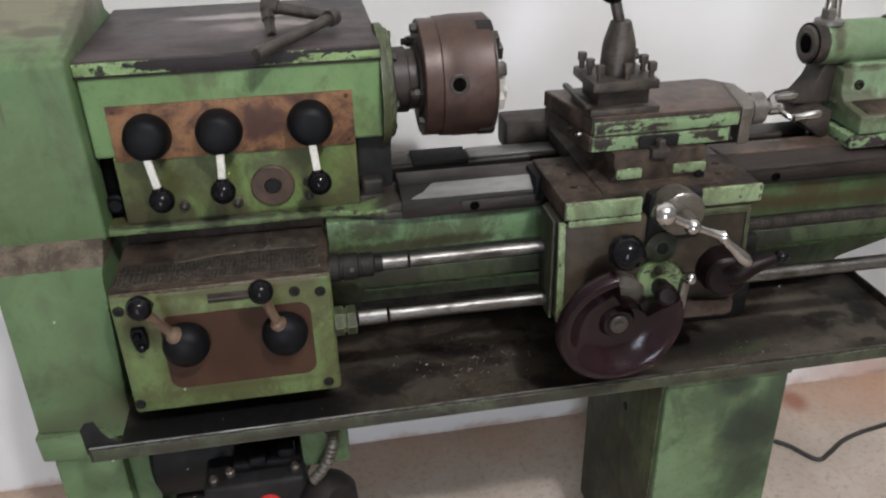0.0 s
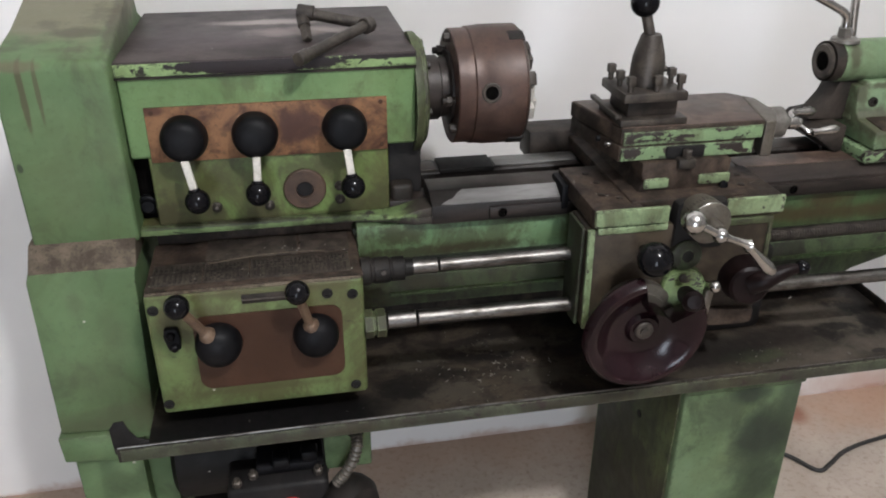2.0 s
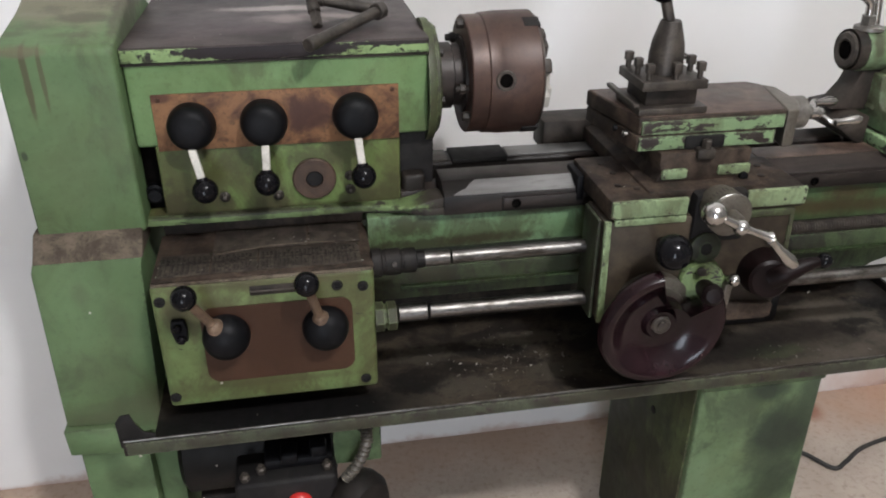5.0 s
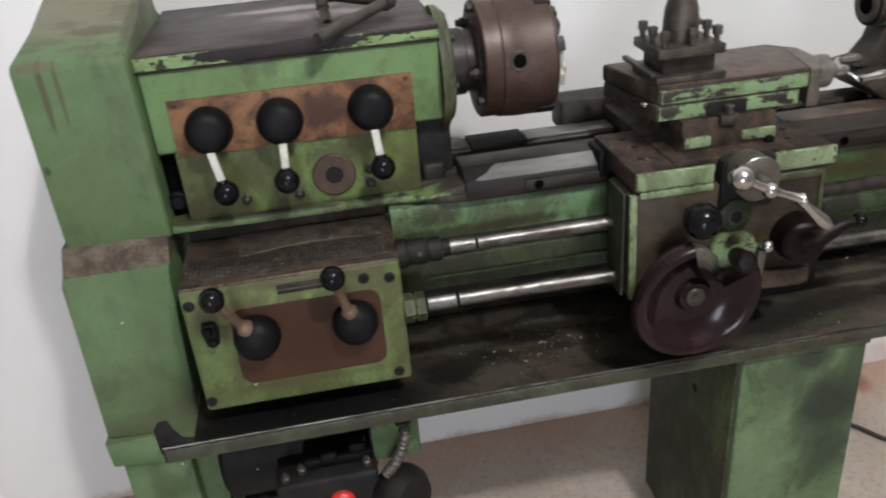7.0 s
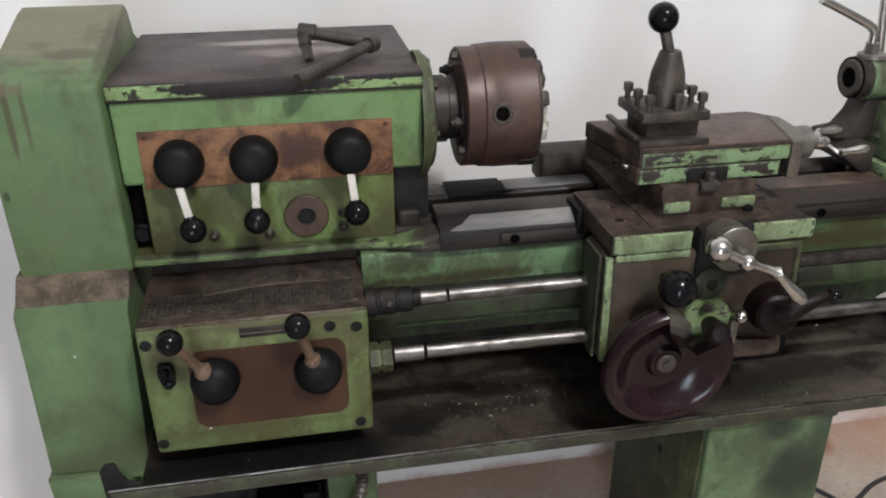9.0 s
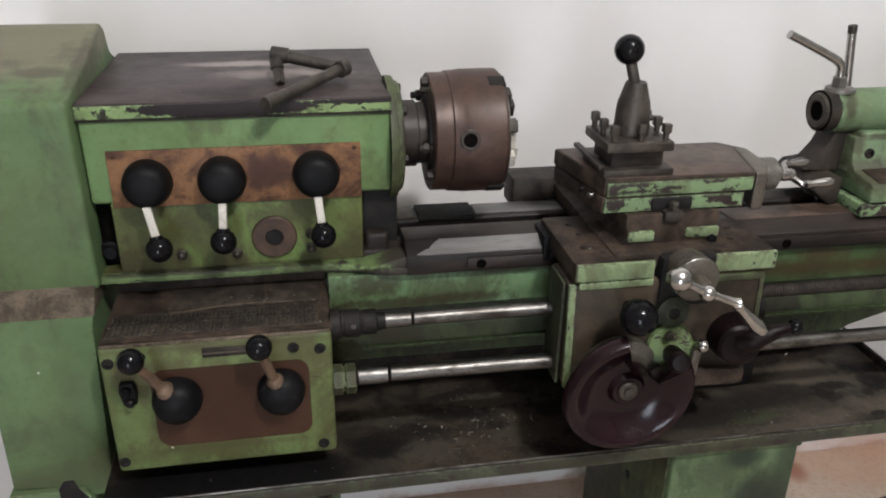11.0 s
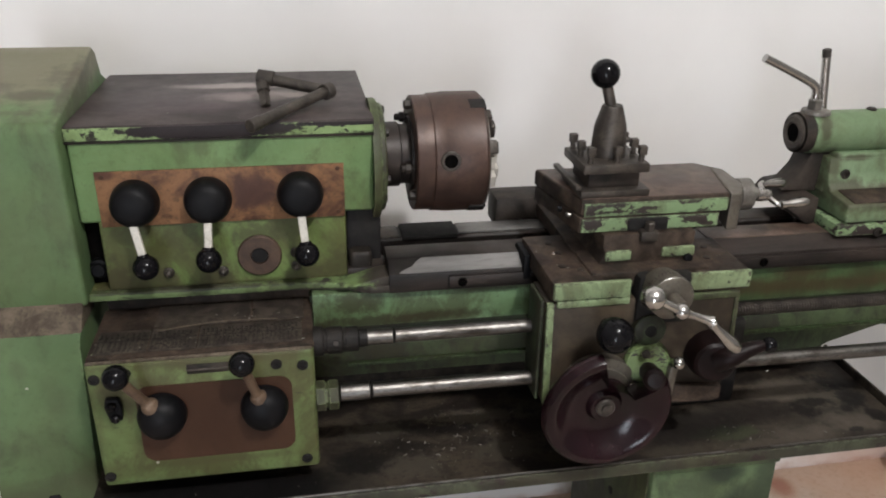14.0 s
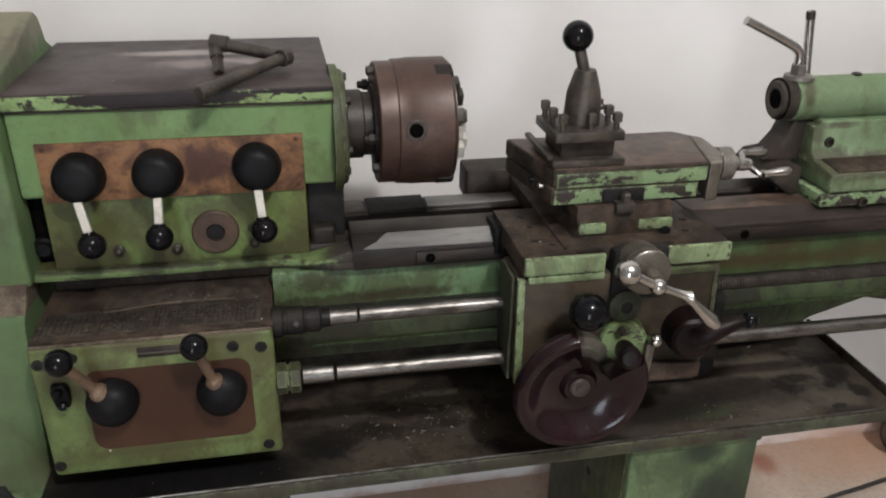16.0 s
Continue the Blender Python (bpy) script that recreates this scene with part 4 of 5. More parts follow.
part("clamp", joined(box(-0.20, -0.08, 1.09, 1.2, 0.514, 0.535, 0.006), box(-0.17, -0.14, 1.08, 1.12, 0.53, 0.552, 0.006), box(-0.12, -0.09, 1.09, 1.12, 0.53, 0.555, 0.006)), hub_black, motor, "tangled black clamps and wiring on the motor")
part("end_bell", turned([(0, 0.035), (0.012, 0.046), (0.03, 0.052), (0.05, 0.052), (0.07, 0.04), (0.078, 0.0)], (-0.06, 1.09, 0.452), (0.55, -0.8, 0.1), 36), motor_black, motor, "round black motor end bell")
hose = part("conduit", tube([(-0.022, 1.092, 0.590), (-0.020, 1.07, 0.583), (-0.030, 1.058, 0.555), (-0.046, 1.055, 0.528), (-0.062, 1.06, 0.505)], 0.0085, 14, 6), dial_steel, motor, "spiral steel cable conduit")
p = [Vector(q) for q in ((-0.021, 1.078, 0.587), (-0.0215, 1.064, 0.577), (-0.030, 1.058, 0.555), (-0.046, 1.055, 0.528), (-0.060, 1.059, 0.507))]
for k in range(13):
    s = k / 12 * 3.999
    i = int(s)
    c, w = p[i].lerp(p[i + 1], s - i), (p[i + 1] - p[i])
    part("conduit_coil", turned([(-0.0022, 0.0088), (-0.001, 0.0108), (0.001, 0.0108), (0.0022, 0.0088)], c, w, 16), dial_dirty, hose)
part("conduit_grommet", turned([(0, 0.017), (0.006, 0.016), (0.008, 0.011)], (-0.021, 1.0995, 0.588), (0, -1, 0), 22), hub_black, motor)

# chuck on the spindle
chuck = thing("chuck", (0.25, AXIS_Y, AXIS_Z - 0.1), "brown-stained steel jaw chuck on the spindle", "chuck")
body = part("chuck_body", turned([(0, 0.03), (0, 0.094), (0.002, 0.096), (0.028, 0.096), (0.030, 0.0985), (0.05, 0.0995), (0.052, 0.1005), (0.112, 0.1005), (0.116, 0.097), (0.116, 0.03)], (0.181, AXIS_Y, AXIS_Z + 0.001), (1, 0, 0), 72), chuck_iron, chuck, "heavy browned chuck body")
part("chuck_face", turned([(0, 0.096), (0.003, 0.096), (0.0032, 0.03), (-0.004, 0.028)], (0.2965, AXIS_Y, AXIS_Z), (1, 0, 0), 48), tool_iron, chuck)
for a in (171, 51, 291):
    c, s = math.cos(radians(a)), math.sin(radians(a))
    way = (0, c, s)
    at = Vector((0.2335, AXIS_Y + 0.0985 * c, AXIS_Z + 0.0985 * s))
    part("key_socket", turned([(0, 0.0165), (0.0032, 0.0160), (0.0042, 0.0145), (0.0040, 0.0112), (-0.004, 0.0105)], at - 0.0005 * Vector(way), way, 30, cap=False), tool_iron, chuck, "worn rim of a key socket")
    part("socket_hole", turned([(0, 0.0109), (0.0029, 0.0109), (0.0030, 0)], at, way, 20), hole_shade_black, chuck)
for a, out in ((158, 0.082), (180, 0.07), (200, 0.085), (113, 0.08), (320, 0.075), (260, 0.08)):
    c, s = math.cos(radians(a)), math.sin(radians(a))
    bm = joined(box(0.2965, 0.3125, -0.011, 0.011, out - 0.045, out, 0.002), box(0.3105, 0.321, -0.010, 0.010, out - 0.045, out - 0.022, 0.002))
    bmesh.ops.rotate(bm, verts=bm.verts, matrix=Matrix.Rotation(radians(a - 90), 3, "X"))
    bmesh.ops.translate(bm, verts=bm.verts, vec=(0, AXIS_Y, AXIS_Z))
    part("jaw", bm, lever_steel if a in (180, 200) else tool_iron, chuck, "bright stepped jaw" if a in (180, 200) else "")
for a, x in ((113, 0.2835), (233, 0.2835)):
    c, s = math.cos(radians(a)), math.sin(radians(a))
    bm = box(x - 0.012, x + 0.0155, -0.012, 0.012, 0.094, 0.1015, 0.001)
    bmesh.ops.rotate(bm, verts=bm.verts, matrix=Matrix.Rotation(radians(a - 90), 3, "X"))
    bmesh.ops.translate(bm, verts=bm.verts, vec=(0, AXIS_Y, AXIS_Z))
    part("jaw_slot", bm, black_void, chuck)
for k in range(3):
    a = radians(120 * k + 95)
    part("back_bolt", turned([(0, 0.008), (0.01, 0.008), (0.012, 0.006)], (0.181, AXIS_Y + 0.086 * math.cos(a), AXIS_Z + 0.086 * math.sin(a)), (-1, 0, 0), 6), grime_dark, chuck)

# chuck key on the headstock cover
key = thing("chuck_key", (0, 1.3, 1.2235), "brown steel chuck key lying on the headstock cover", "wrench")
part("key_shaft", joined(rod((-0.055, 1.345, 1.262), (0.042, 1.318, 1.246), 0.0095, 20), rod((-0.062, 1.347, 1.263), (-0.035, 1.341, 1.26), 0.0125, 20)), tool_iron, key, "thick round key shaft")
part("key_bit", joined(rod((-0.055, 1.344, 1.258), (-0.050, 1.30, 1.226), 0.0085, 4), rod((-0.055, 1.344, 1.258), (-0.053, 1.325, 1.243), 0.0105, 16)), tool_iron, key, "square socket bit of the key")
part("cross_bar", joined(rod((0.05, 1.313, 1.246), (-0.064, 1.176, 1.2305), 0.0088, 20), rod((0.042, 1.3035, 1.2449), (0.053, 1.3166, 1.2464), 0.0135, 24), rod((-0.055, 1.187, 1.2318), (-0.070, 1.169, 1.2297), 0.0105, 20)), tool_iron, key, "round cross bar with a flat head")

# carriage: saddle, apron, slides
carriage = thing("carriage", (0.52, 1.18, 0.95), "lathe carriage with chipped green saddle and dirty brown apron", "carriage")
saddle = part("saddle", box(0.43, 0.625, 1.06, 1.40, 0.985, 1.012, 0.004), grime_brown, carriage, "oily brown saddle bridge")
part("saddle_wing", box(0.363, 0.445, 1.045, 1.225, 0.975, 1.008, 0.004), grime_brown, saddle)
part("saddle_wing", box(0.60, 0.69, 1.045, 1.18, 0.975, 1.008, 0.004), grime_brown, saddle)
part("rear_wing", box(0.352, 0.70, 1.364, 1.43, 0.965, 1.024, 0.005), grime_dark, saddle)
part("saddle_front", box(0.365, 0.488, 1.0395, 1.047, 0.979, 1.008, 0.003), paint_saddle, saddle, "chipped bright green saddle edge")
part("saddle_front", box(0.585, 0.688, 1.0395, 1.047, 0.981, 1.012, 0.004), paint_saddle, saddle, "chipped bright green saddle edge")
part("way_wiper", box(0.352, 0.366, 1.165, 1.225, 0.955, 1.0, 0.004), hub_black, saddle)
for x, y in ((0.395, 1.1), (0.405, 1.15), (0.42, 1.085), (0.40, 1.19), (0.64, 1.1), (0.655, 1.14)):
    part("saddle_screw", turned([(0, 0.006), (0.0015, 0.006), (0.0018, 0.003)], (x, y, 1.008), (0, 0, 1), 12), grime_dark, saddle)
apron = part("apron", joined(prism([(0.357, 0.972), (0.672, 0.972), (0.678, 0.86), (0.674, 0.772), (0.545, 0.768), (0.361, 0.79)], "y", 1.046, 1.13, 0.005)), dirt_apron, carriage, "apron front under brown oil film")
part("apron_edge", prism([(0.3565, 0.974), (0.368, 0.974), (0.372, 0.79), (0.3605, 0.79)], "y", 1.0425, 1.05, 0.002), paint_saddle, apron, "green painted left edge of the apron")
part("apron_side", prism([(1.06, 0.79), (1.06, 0.97), (1.125, 0.97), (1.125, 0.79)], "x", 0.3525, 0.358, 0.002), paint_dark, apron, "dark green side of the apron")
part("apron_band", box(0.372, 0.49, 1.0425, 1.05, 0.964, 0.977, 0.003), paint_saddle, apron)
part("apron_band", box(0.59, 0.675, 1.0425, 1.05, 0.962, 0.975, 0.003), paint_grime_shade, apron)
part("apron_right_edge", prism([(0.668, 0.972), (0.675, 0.972), (0.680, 0.86), (0.672, 0.86)], "y", 1.043, 1.05, 0.001), paint_grime_shade, apron)
part("bottom_plate", prism([(0.56, 0.812), (0.668, 0.80), (0.668, 0.776), (0.655, 0.772), (0.565, 0.776)], "y", 1.035, 1.05, 0.002), grime_brown, apron, "brown plate at the foot of the apron")
bore = part("screw_bracket", joined(box(0.50, 0.592, 1.04, 1.12, 0.925, 1.01, 0.008)), black_void, carriage, "dark oily bracket of the cross screw")
xs = part("cross_slide", joined(prism([(0.452, 1.011), (0.462, 1.028), (0.457, 1.04), (0.457, 1.06), (0.61, 1.06), (0.61, 1.04), (0.604, 1.028), (0.614, 1.011)], "y", 1.093, 1.40, 0.002)), grime_brown, carriage, "oily brown cross slide")
part("slide_edge", box(0.462, 0.505, 1.0895, 1.096, 1.016, 1.034, 0.004), paint_saddle, xs, "chipped green paint on the slide end")
part("slide_edge", box(0.556, 0.612, 1.0895, 1.096, 1.018, 1.036, 0.004), paint_saddle, xs, "chipped green paint on the slide end")
part("gib_screw", turned([(0, 0.007), (0.006, 0.007), (0.007, 0.004)], (0.60, 1.09, 1.016), (0, -1, 0), 14), hub_black, xs)
part("swivel_base", turned([(0, 0.088), (0.004, 0.09), (0.012, 0.09), (0.014, 0.086)], (0.535, 1.19, 1.052), (0, 0, 1), 48), grime_dark, carriage, "round graduated swivel base")
part("swivel_lug", joined(box(0.515, 0.545, 1.085, 1.11, 1.048, 1.066, 0.004), turned([(0, 0.008), (0.012, 0.008), (0.014, 0.006)], (0.53, 1.092, 1.066), (0, 0, 1), 6)), tool_iron, carriage)
comp = part("compound_slide", joined(
    prism([(0.421, 1.108), (0.390, 1.262), (0.68, 1.262), (0.70, 1.24), (0.668, 1.108)], "z", 1.088, 1.1145, 0.003),
    prism([(0.419, 1.107), (0.392, 1.262), (0.66, 1.262), (0.655, 1.107)], "z", 1.060, 1.087, 0.003)), grime_brown, carriage, "compound slide with oily brown top")
part("slide_top", prism([(0.424, 1.111), (0.393, 1.259), (0.678, 1.259), (0.696, 1.239), (0.665, 1.111)], "z", 1.1135, 1.1155, 0.0006), slide_rust, comp, "rust-brown film on the slide top")
part("slide_side", prism([(0.425, 1.108), (0.666, 1.108), (0.664, 1.1045), (0.426, 1.1045)], "z", 1.0875, 1.109, 0.001), paint_chipped, comp, "flaking green paint on the slide side")
part("slide_side_lower", prism([(0.422, 1.107), (0.652, 1.107), (0.650, 1.1035), (0.423, 1.1035)], "z", 1.062, 1.084, 0.001), paint_chipped, comp, "flaking green paint on the slide side")
part("clamp_recess", box(0.498, 0.565, 1.1005, 1.106, 1.062, 1.083, 0.003), black_void, comp)
for k in (0, 1):
    part("lock_screw", turned([(0, 0.005), (0.006, 0.005), (0.007, 0.003)], (0.412 - 0.006 * k, 1.13 + 0.028 * k, 1.083), (-1, 0, 0), 14), chrome if k == 0 else hub_black, comp)
part("end_bracket", prism([(0.6685, 1.107), (0.688, 1.107), (0.712, 1.15), (0.716, 1.225), (0.700, 1.2425)], "z", 1.052, 1.1145, 0.003, 3), dial_dirty, comp, "bare metal end bracket")
dial = part("compound_dial", turned([(0, 0.025), (0.02, 0.025), (0.021, 0.0275), (0.044, 0.0275), (0.046, 0.024), (0.05, 0.012), (0.062, 0.010)], (0.712, 1.2, 1.076), (1, 0, 0), 40), dial_steel, carriage, "graduated steel feed dial")
crank = part("compound_handle", joined(turned([(0, 0.011), (0.012, 0.012), (0.024, 0.008)], (0.772, 1.2, 1.073), (1, 0, 0), 20), ball((0.792, 1.2, 1.072), 0.0105, 18),
    tube([(0.792, 1.2, 1.071), (0.80, 1.185, 1.064), (0.808, 1.18, 1.060)], 0.005, 12, 4), tube([(0.79, 1.205, 1.075), (0.80, 1.235, 1.079)], 0.005, 12, 4)), chrome, carriage, "small chrome crank of the compound slide")
for q, w in (((0.806, 1.178, 1.061), (0.055, -0.004, 0.006)), ((0.80, 1.235, 1.078), (0.05, 0.006, 0.0))):
    part("handle_grip", turned([(0, 0.004), (0.003, 0.0075), (0.014, 0.006), (0.032, 0.0085), (0.045, 0.0085), (0.052, 0.004), (0.053, 0)], q, w, 18), chrome, crank)

# cross feed dial and balanced crank
cdial = part("cross_dial", joined(
    turned([(0, 0.031), (0.012, 0.031), (0.013, 0.0335), (0.030, 0.0335), (0.031, 0.0305), (0.033, 0.0305), (0.034, 0.0345), (0.046, 0.0345), (0.048, 0.032), (0.0495, 0.012), (0.075, 0.011)], (0.537, 1.047, 0.992), (0, -1, 0), 48)), dial_dirty, carriage, "dull graduated cross-feed dial")
part("dial_rim", turned([(0, 0.0345), (0.0006, 0.0353), (0.0016, 0.0353), (0.0022, 0.0345)], (0.537, 1.004, 0.992), (0, -1, 0), 48, cap=False), chrome, cdial, "bright rim of the dial")
marks = []
for k in range(36):
    a = radians(10 * k)
    bm = box(-0.0004, 0.0004, 1.019, 1.024 + 0.004 * (k % 5 == 0), 0.0333, 0.0338, 0)
    bmesh.ops.rotate(bm, verts=bm.verts, matrix=Matrix.Rotation(a, 3, "Y"))
    bmesh.ops.translate(bm, verts=bm.verts, vec=(0.537, 0, 0.992))
    marks.append(bm)
part("dial_marks", joined(*marks), black_void, cdial, "fine dark graduation marks")
ccrank = part("cross_crank", joined(ball((0.488, 0.965, 1.016), 0.0185), ball((0.535, 0.965, 0.990), 0.0125, 20),
    turned([(0, 0.008), (0.02, 0.0065), (0.055, 0.007)], (0.488, 0.965, 1.016), (0.047, 0, -0.026), 16),
    turned([(0, 0.008), (0.02, 0.0055), (0.045, 0.0065), (0.052, 0.0095), (0.058, 0.0065)], (0.535, 0.965, 0.990), (0.046, -0.003, -0.018), 16)), chrome, carriage, "bright balanced crank handle")
part("crank_grip", turned([(0, 0.006), (0.004, 0.0095), (0.012, 0.007), (0.03, 0.0075), (0.055, 0.011), (0.068, 0.010), (0.074, 0.006), (0.076, 0)], (0.581, 0.962, 0.971), (0.056, -0.004, -0.055), 20), chrome, ccrank, "turned steel grip")

# apron handwheel with a broken-out sector
wheel_at = Vector((0.449, 0.985, 0.808))
bm = bmesh.new()
prof = [(0.010, 0.016), (0.010, 0.024), (0.019, 0.030), (0.021, 0.038), (0.020, 0.048), (0.0165, 0.058), (0.010, 0.068), (0.0025, 0.077), (-0.0035, 0.0835), (-0.007, 0.0885), (-0.0085, 0.093), (-0.0075, 0.099), (-0.001, 0.1045), (0.008, 0.1065), (0.015, 0.103), (0.024, 0.09), (0.028, 0.06), (0.028, 0.016)]
n = 90
grid = []
for k in range(n):
    a = 2 * math.pi * k / n
    cut = 32 <= math.degrees(a) <= 97
    ring_ = []
    for d, r in prof:
        if cut and r > 0.044:
            r = 0.044
        ring_.append(bm.verts.new(wheel_at + Vector((r * math.cos(a), d, r * math.sin(a)))))
    grid.append(ring_)
for k in range(n):
    a, b = grid[k], grid[(k + 1) % n]
    for i in range(len(prof)):
        j = (i + 1) % len(prof)
        bm.faces.new((a[i], a[j], b[j], b[i]))
bmesh.ops.recalc_face_normals(bm, faces=bm.faces)
bmesh.ops.rotate(bm, verts=bm.verts, cent=wheel_at, matrix=Matrix.Rotation(radians(3), 3, "X"))
wheel = part("handwheel", bm, maroon, carriage, "dark maroon bakelite handwheel with a broken rim")
part("wheel_hub", joined(turned([(0, 0.0155), (0.007, 0.0155), (0.009, 0.0135), (0.0095, 0.0085), (0.0125, 0.008), (0.0135, 0.003)], wheel_at + Vector((-0.001, 0.013, 0.002)), (0, -1, 0.05), 28)), tool_iron, wheel, "worn steel hub bolt")
part("wheel_dial", turned([(0, 0.066), (0.018, 0.066), (0.020, 0.063), (0.021, 0.052), (0.024, 0.05)], wheel_at + Vector((0, 0.06, 0.004)), (0, -1, 0), 48), dial_dirty, carriage, "dirty graduated dial behind the wheel")
part("wheel_grip", turned([(0, 0.013), (0.012, 0.015), (0.03, 0.0135), (0.05, 0.017), (0.06, 0.0165), (0.066, 0.011), (0.067, 0.0)], (0.511, 0.995, 0.872), (-0.014, -0.05, 0.018), 26), maroon_dull, wheel, "brown turned handwheel grip")
boss = part("apron_boss", turned([(0, 0.037), (0.022, 0.036), (0.027, 0.032), (0.028, 0.012)], (0.531, 1.046, 0.858), (-0.02, -0.06, 0.012), 36), paint_boss, carriage, "oily green round boss on the apron")
part("boss_screw", turned([(0, 0.007), (0.004, 0.007), (0.005, 0.003)], (0.517, 1.02, 0.886), (-0.02, -0.06, 0.012), 12), grime_dark, boss)
part("boss_pin", joined(rod((0.565, 1.04, 0.86), (0.562, 1.0, 0.877), 0.006, 14), ball((0.562, 0.997, 0.879), 0.0105, 18)), chrome, boss, "small bright ball pin")
part("boss_arm", prism([(0.552, 0.87), (0.566, 0.87), (0.560, 0.79), (0.545, 0.79)], "y", 1.0, 1.012, 0.003), dial_dirty, boss)
knob = part("apron_knob", joined(ball((0.445, 0.985, 0.946), 0.028, 32), rod((0.455, 1.05, 0.93), (0.45, 1.0, 0.943), 0.009, 16)), bakelite, carriage, "large glossy black ball knob")
part("knob_boss", turned([(0, 0.027), (0.014, 0.026), (0.017, 0.022), (0.0175, 0.01), (0.006, 0.009)], (0.525, 1.047, 0.918), (0, -1, 0.1), 30), paint_dark, carriage, "dark green bored boss")
part("knob_bore", turned([(0, 0.010), (0.001, 0)], (0.525, 1.031, 0.9197), (0, -1, 0.1), 20), black_void, carriage)
hl = part("half_nut_lever", joined(turned([(0, 0.039), (0.018, 0.039), (0.032, 0.0365), (0.046, 0.034), (0.050, 0.029), (0.0515, 0.0)], (0.635, 1.046, 0.866), (-0.01, -0.06, 0.006), 40)), maroon_dull, carriage, "dark brown half-nut lever hub")
part("lever_arm", tube([(0.632, 1.005, 0.874), (0.645, 0.994, 0.884), (0.66, 0.99, 0.893), (0.68, 0.988, 0.901), (0.697, 0.987, 0.905)], lambda s: 0.021 - 0.013 * s, 16, 6), maroon_dull, hl, "tapered dark lever arm")
part("lever_tip", joined(ball((0.705, 0.986, 0.906), 0.0125, 20), turned([(0, 0.009), (0.012, 0.007)], (0.683, 0.988, 0.902), (0.02, 0, 0.003), 16)), bakelite, hl)

# four-way tool post
post = thing("tool_post", (0.475, 1.165, 1.115), "four-way steel tool post with clamping lever", "tool post")
part("base_plate", box(0.420, 0.532, 1.112, 1.21, 1.1155, 1.127, 0.002), tool_iron, post, "square base plate")
part("tool_neck", box(0.436, 0.52, 1.128, 1.205, 1.126, 1.156, 0.003), grime_dark, post, "dark waist with tool slots")
part("tool_block", box(0.4215, 0.5275, 1.112, 1.212, 1.154, 1.169, 0.0025), tool_iron, post, "square clamping block")
part("tool_bar", box(0.413, 0.4225, 1.118, 1.235, 1.127, 1.134, 0.0015), tool_iron, post, "grey tool shank in the slot")
for x, y in ((0.434, 1.123), (0.477, 1.122), (0.517, 1.124), (0.519, 1.162), (0.517, 1.2), (0.473, 1.202), (0.432, 1.2), (0.431, 1.16)):
    part("clamp_bolt", joined(rod((x, y, 1.168), (x, y, 1.181), 0.0045, 12), box(x - 0.006, x + 0.006, y - 0.006, y + 0.006, 1.180, 1.194, 0.0012)), tool_iron, post)
part("clamp_cone", turned([(0, 0.026), (0.002, 0.028), (0.045, 0.0255), (0.05, 0.0245), (0.078, 0.0165), (0.081, 0.015), (0.0815, 0.0)], (0.4775, 1.165, 1.167), (0, 0, 1), 40), tool_iron, post, "tapered clamping nut")
part("clamp_arm", rod((0.4785, 1.165, 1.235), (0.4655, 1.172, 1.285), 0.0085, 18), tool_iron, post)
part("clamp_ball", ball((0.464, 1.173, 1.2945), 0.0225), bakelite, post, "glossy black ball knob")
part("side_pin", rod((0.5, 1.165, 1.19), (0.511, 1.163, 1.193), 0.005, 12), tool_iron, post)

# tailstock
TAIL_SHIFT = 0.008
tail = thing("tailstock", (1.1, 1.29, 0.99), "green tailstock clamped on the bed with chrome lock lever", "tailstock")
barrel = part("barrel", joined(turned([(0, 0.034), (0.002, 0.0385), (0.5, 0.0385)], (0.902, 1.30, 1.152), (1, 0, 0), 48)), paint_tail, tail, "rounded pale green barrel casting")
part("quill", turned([(0, 0.0365), (0, 0.019), (-0.003, 0.0165), (0.03, 0.0155), (0.03, 0.0)], (0.883, 1.30, 1.152), (1, 0, 0), 40), tool_iron, tail)
part("quill_ring", turned([(0, 0.030), (0.003, 0.0365), (0.022, 0.0375), (0.023, 0.02)], (0.882, 1.30, 1.152), (1, 0, 0), 40, cap=False), grime_dark, tail, "dark oily quill end with taper bore")
part("quill_lip", turned([(0, 0.0175), (-0.002, 0.0195), (-0.0015, 0.029), (0.003, 0.0335)], (0.8805, 1.30, 1.152), (1, 0, 0), 32, cap=False), tool_iron, tail)
part("bore", turned([(0.0, 0.0165), (0.0006, 0.0)], (0.8792, 1.30, 1.152), (1, 0, 0), 24), hole_shade_black, tail)
part("tail_body", prism([(0.936, 1.046), (0.942, 1.062), (0.947, 1.085), (0.949, 1.105), (0.955, 1.121), (1.42, 1.121), (1.42, 1.046)], "y", 1.2615, 1.33, 0.005, 3), paint_tail, tail, "green tailstock body casting")
part("throat", prism([(0.868, 1.045), (0.885, 1.06), (0.905, 1.085), (0.918, 1.12), (0.96, 1.13), (0.96, 1.04)], "y", 1.285, 1.335, 0.003), grime_dark, tail, "dark curved throat of the casting")
part("tail_base", prism([(1.2605, 1.112), (1.2575, 1.084), (1.252, 1.066), (1.243, 1.056), (1.19, 1.049), (1.186, 1.044), (1.185, 1.0155), (1.40, 1.0155), (1.40, 1.046), (1.345, 1.07), (1.335, 1.112)], "x", 0.940, 1.42, 0.003), paint_tail, tail, "green tailstock foot flaring from the casting", 50)
part("base_ledge", prism([(1.192, 1.0485), (1.192, 1.0515), (1.2425, 1.0585), (1.2425, 1.055)], "x", 0.955, 1.42, 0.0008), grime_brown, tail, "brown dirt caked along the base ledge")
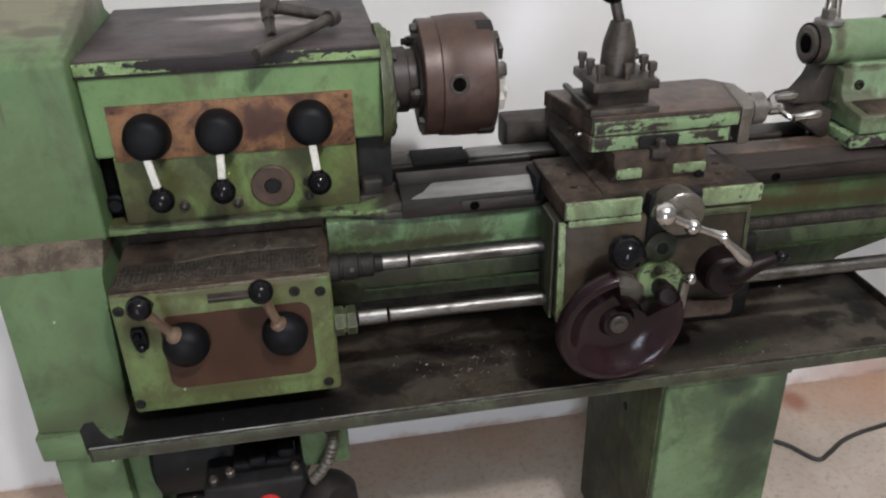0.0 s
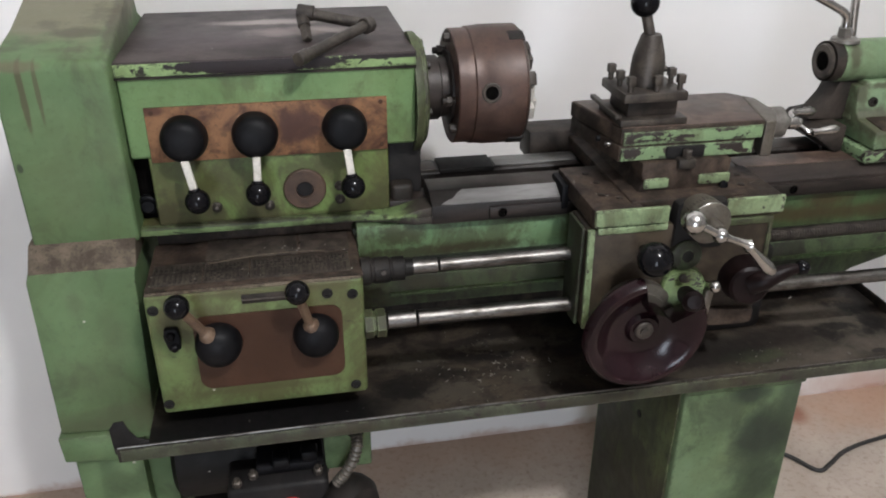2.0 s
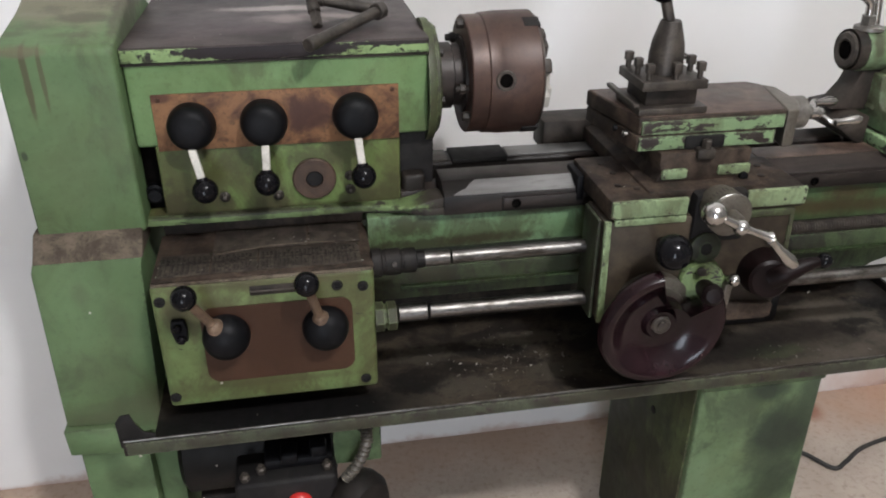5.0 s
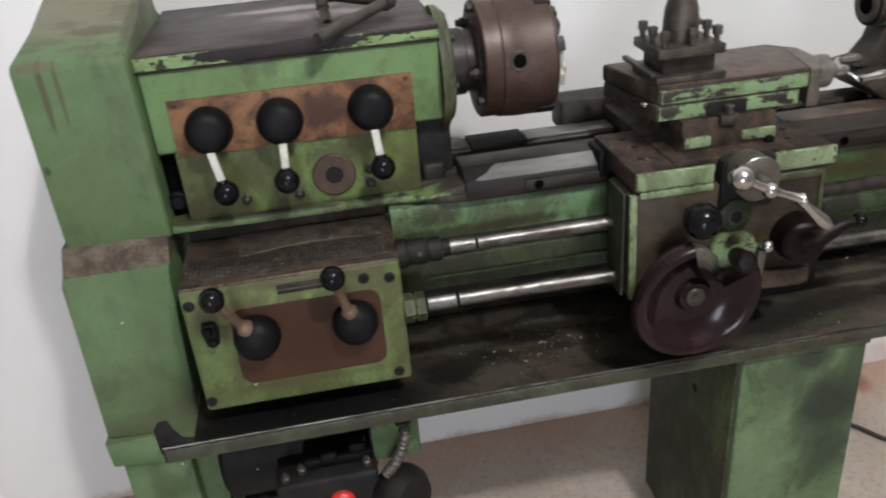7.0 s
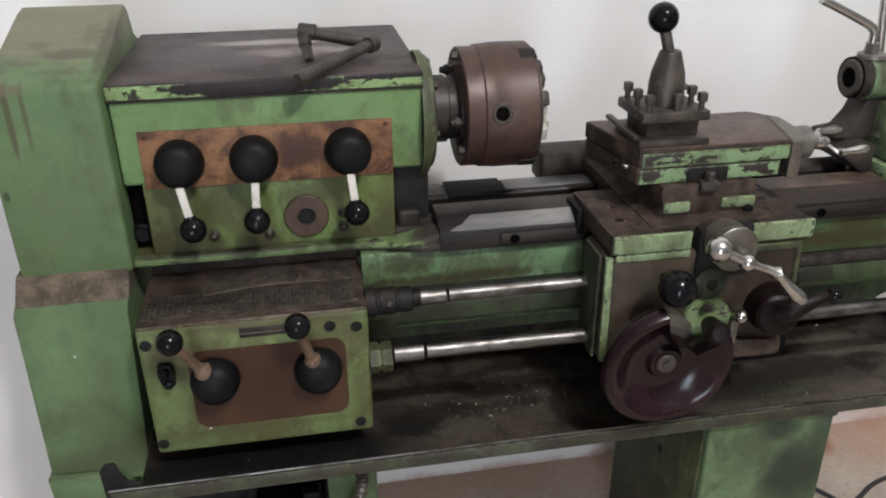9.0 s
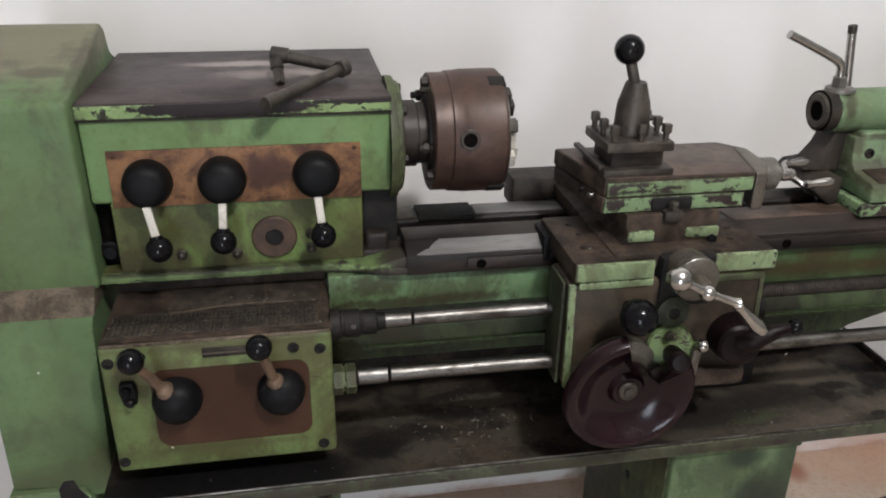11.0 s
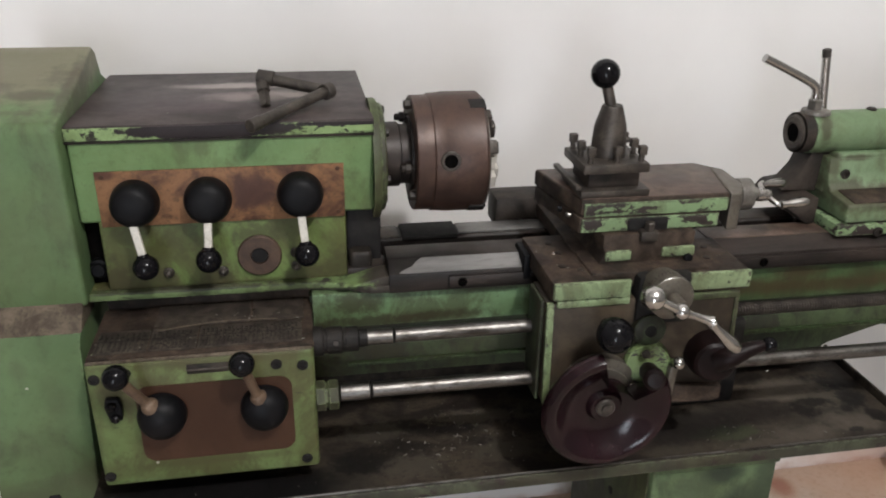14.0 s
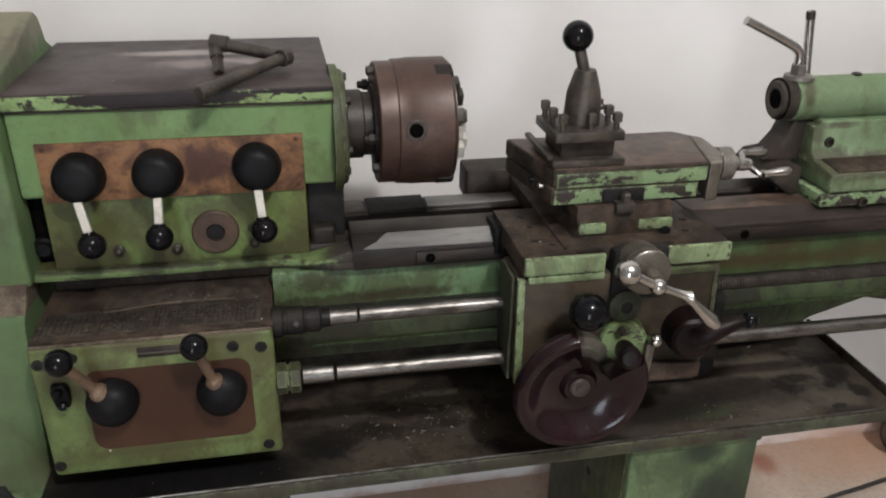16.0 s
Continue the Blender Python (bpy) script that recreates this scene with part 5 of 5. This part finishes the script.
part("base_shoe", box(0.925, 1.42, 1.182, 1.40, 0.991, 1.0135, 0.003), paint_chipped, tail, "chipped green sliding shoe")
part("base_front", prism([(0.868, 1.02), (0.885, 1.04), (0.92, 1.045), (0.92, 0.995), (0.905, 0.992)], "y", 1.24, 1.38, 0.004), grime_dark, tail)
for x, y, z in ((0.972, 1.257, 1.083), (1.074, 1.1815, 1.014), (1.006, 1.1815, 0.998)):
    part("socket_bolt", turned([(0, 0.009), (0.004, 0.009), (0.005, 0.0075), (0.005, 0.005), (0.001, 0.0045), (0.001, 0)], (x, y, z), (0, -1, 0), 20), grime_dark, tail)
lock = part("lock_nut", joined(turned([(0, 0.026), (0.006, 0.025), (0.008, 0.02)], (0.917, 1.30, 1.187), (0, 0, 1), 28), turned([(0, 0.013), (0.018, 0.013), (0.02, 0.010)], (0.912, 1.30, 1.193), (0, 0, 1), 6)), dial_steel, tail)
part("lock_lever", tube([(0.910, 1.30, 1.206), (0.909, 1.30, 1.228), (0.902, 1.30, 1.238), (0.887, 1.30, 1.247), (0.838, 1.30, 1.270), (0.797, 1.30, 1.288)], 0.0075, 16, 6), chrome, lock, "bent chrome lock lever")
part("lock_rod", joined(rod((0.937, 1.31, 1.185), (0.921, 1.31, 1.297), 0.0075, 18)), chrome, tail, "upright steel rod")
part("rod_tip", rod((0.9228, 1.31, 1.285), (0.9205, 1.31, 1.300), 0.0079, 18), tool_iron, tail)
part("oiler", turned([(0, 0.009), (0.003, 0.009), (0.005, 0.006)], (1.03, 1.30, 1.1895), (0, 0, 1), 16), grime_dark, tail)

tail.location.x += TAIL_SHIFT

# loose things
cable = thing("power_cable", (1.25, 1.42, 0), "black rubber power cable lying on the floor", "cable")
part("cable_run", tube([(0.86, 1.56, 0.008), (1.08, 1.50, 0.008), (1.17, 1.455, 0.008), (1.222, 1.385, 0.008), (1.27, 1.40, 0.008), (1.345, 1.44, 0.008), (1.47, 1.468, 0.008), (1.75, 1.5, 0.008), (2.1, 1.42, 0.008)], 0.0058, 12, 8), cable_black, cable)

reel = thing("cable_reel", (1.712, 1.575, 0), "pale round cable reel with brown rim on the floor", "cable reel")
way = Vector((-0.55, -0.8, 0.12))
core = Vector((1.722, 1.575, 0.083))
part("reel_rim", turned([(0, 0.055), (0, 0.079), (0.004, 0.082), (0.016, 0.082), (0.02, 0.078), (0.02, 0.066), (0.008, 0.064), (0.008, 0.055)], core, way, 48, cap=False), grime_brown, reel, "brown outer rim of the reel")
part("reel_face", turned([(-0.03, 0.06), (-0.03, 0.066), (0.018, 0.066), (0.026, 0.058), (0.028, 0.02), (0.022, 0.018)], core, way, 40), lever_steel, reel, "pale plastic face of the reel")
part("reel_socket", turned([(0, 0.017), (0.006, 0.016), (0.007, 0.0)], core + way.normalized() * 0.024, way, 20), hub_black, reel)

rng = random.Random(7)
chips = bmesh.new()
for k in range(210):
    near = rng.random()
    if near < 0.55:
        x, y = rng.gauss(0.25, 0.06), rng.gauss(1.15, 0.055)
    elif near < 0.75:
        x, y = rng.gauss(0.78, 0.05), rng.gauss(1.09, 0.02)
    else:
        x, y = rng.uniform(-0.3, 1.07), rng.uniform(1.05, 1.4)
    if not (-0.38 < x < 1.08 and 1.045 < y < 1.32):
        continue
    r = rng.choice((0.0004, 0.0005, 0.0006, 0.0008, 0.0009, 0.0011, 0.0018))
    a = rng.uniform(0, math.pi)
    u, w = Vector((math.cos(a), math.sin(a), 0.2)) * r * rng.uniform(1, 2.2), Vector((-math.sin(a), math.cos(a), rng.uniform(-0.2, 0.6))) * r * 0.7
    c = Vector((x, y, 0.6475 + r * 0.4))
    vs = [chips.verts.new(c + q) for q in (-u - w, u - w, u + w, -u + w, Vector((0, 0, r)))]
    for f in ((3, 2, 1, 0), (0, 1, 4), (1, 2, 4), (2, 3, 4), (3, 0, 4)):
        chips.faces.new([vs[i] for i in f])
tagged(part("metal_chips", chips, swarf_metal, None), "small bright metal chips scattered over the tray", "swarf", kind="stuff")

# flecks of spilt paint on the machine's upright faces
flecks = []
for x, y, z, r in ((-0.440, 1.157, 0.826, 0.0022), (-0.415, 1.161, 0.52, 0.0026), (-0.245, 1.0705, 0.728, 0.0022), (-0.285, 1.135, 0.50, 0.002), (-0.25, 1.137, 0.48, 0.002)):
    flecks.append(turned([(0, r), (0.0006, r * 0.8), (0.001, r * 0.3)], (x, y, z), (0, -1, 0), 9))
tagged(part("paint_flecks", joined(*flecks), lever_steel, None), "pale paint flecks dried on the machine", "paint", kind="stuff")

# specks of swarf on the ledges of the machine
specks = bmesh.new()
for x0, x1, y0, y1, z, count in ((-0.32, 0.0, 1.085, 1.23, 0.9162, 30), (0.37, 0.44, 1.05, 1.2, 1.0085, 6), (-0.33, 0.05, 1.24, 1.5, 1.2238, 10), (-0.5, -0.35, 1.17, 1.185, 0.9475, 0), (0.6, 0.68, 1.05, 1.17, 1.0085, 5)):
    for k in range(count):
        r = rng.choice((0.0006, 0.0008, 0.0011, 0.0015))
        c = Vector((rng.uniform(x0, x1), rng.uniform(y0, y1), z))
        vs = [specks.verts.new(c + r * Vector(q)) for q in ((-1, -0.6, 0), (1, -0.7, 0), (0.8, 0.7, 0.2), (-0.7, 0.8, 0), (0.1, 0, 0.9))]
        for f in ((3, 2, 1, 0), (0, 1, 4), (1, 2, 4), (2, 3, 4), (3, 0, 4)):
            specks.faces.new([vs[i] for i in f])
tagged(part("metal_specks", specks, swarf_metal, None), "tiny bright metal specks on the machine ledges", "swarf", kind="stuff")
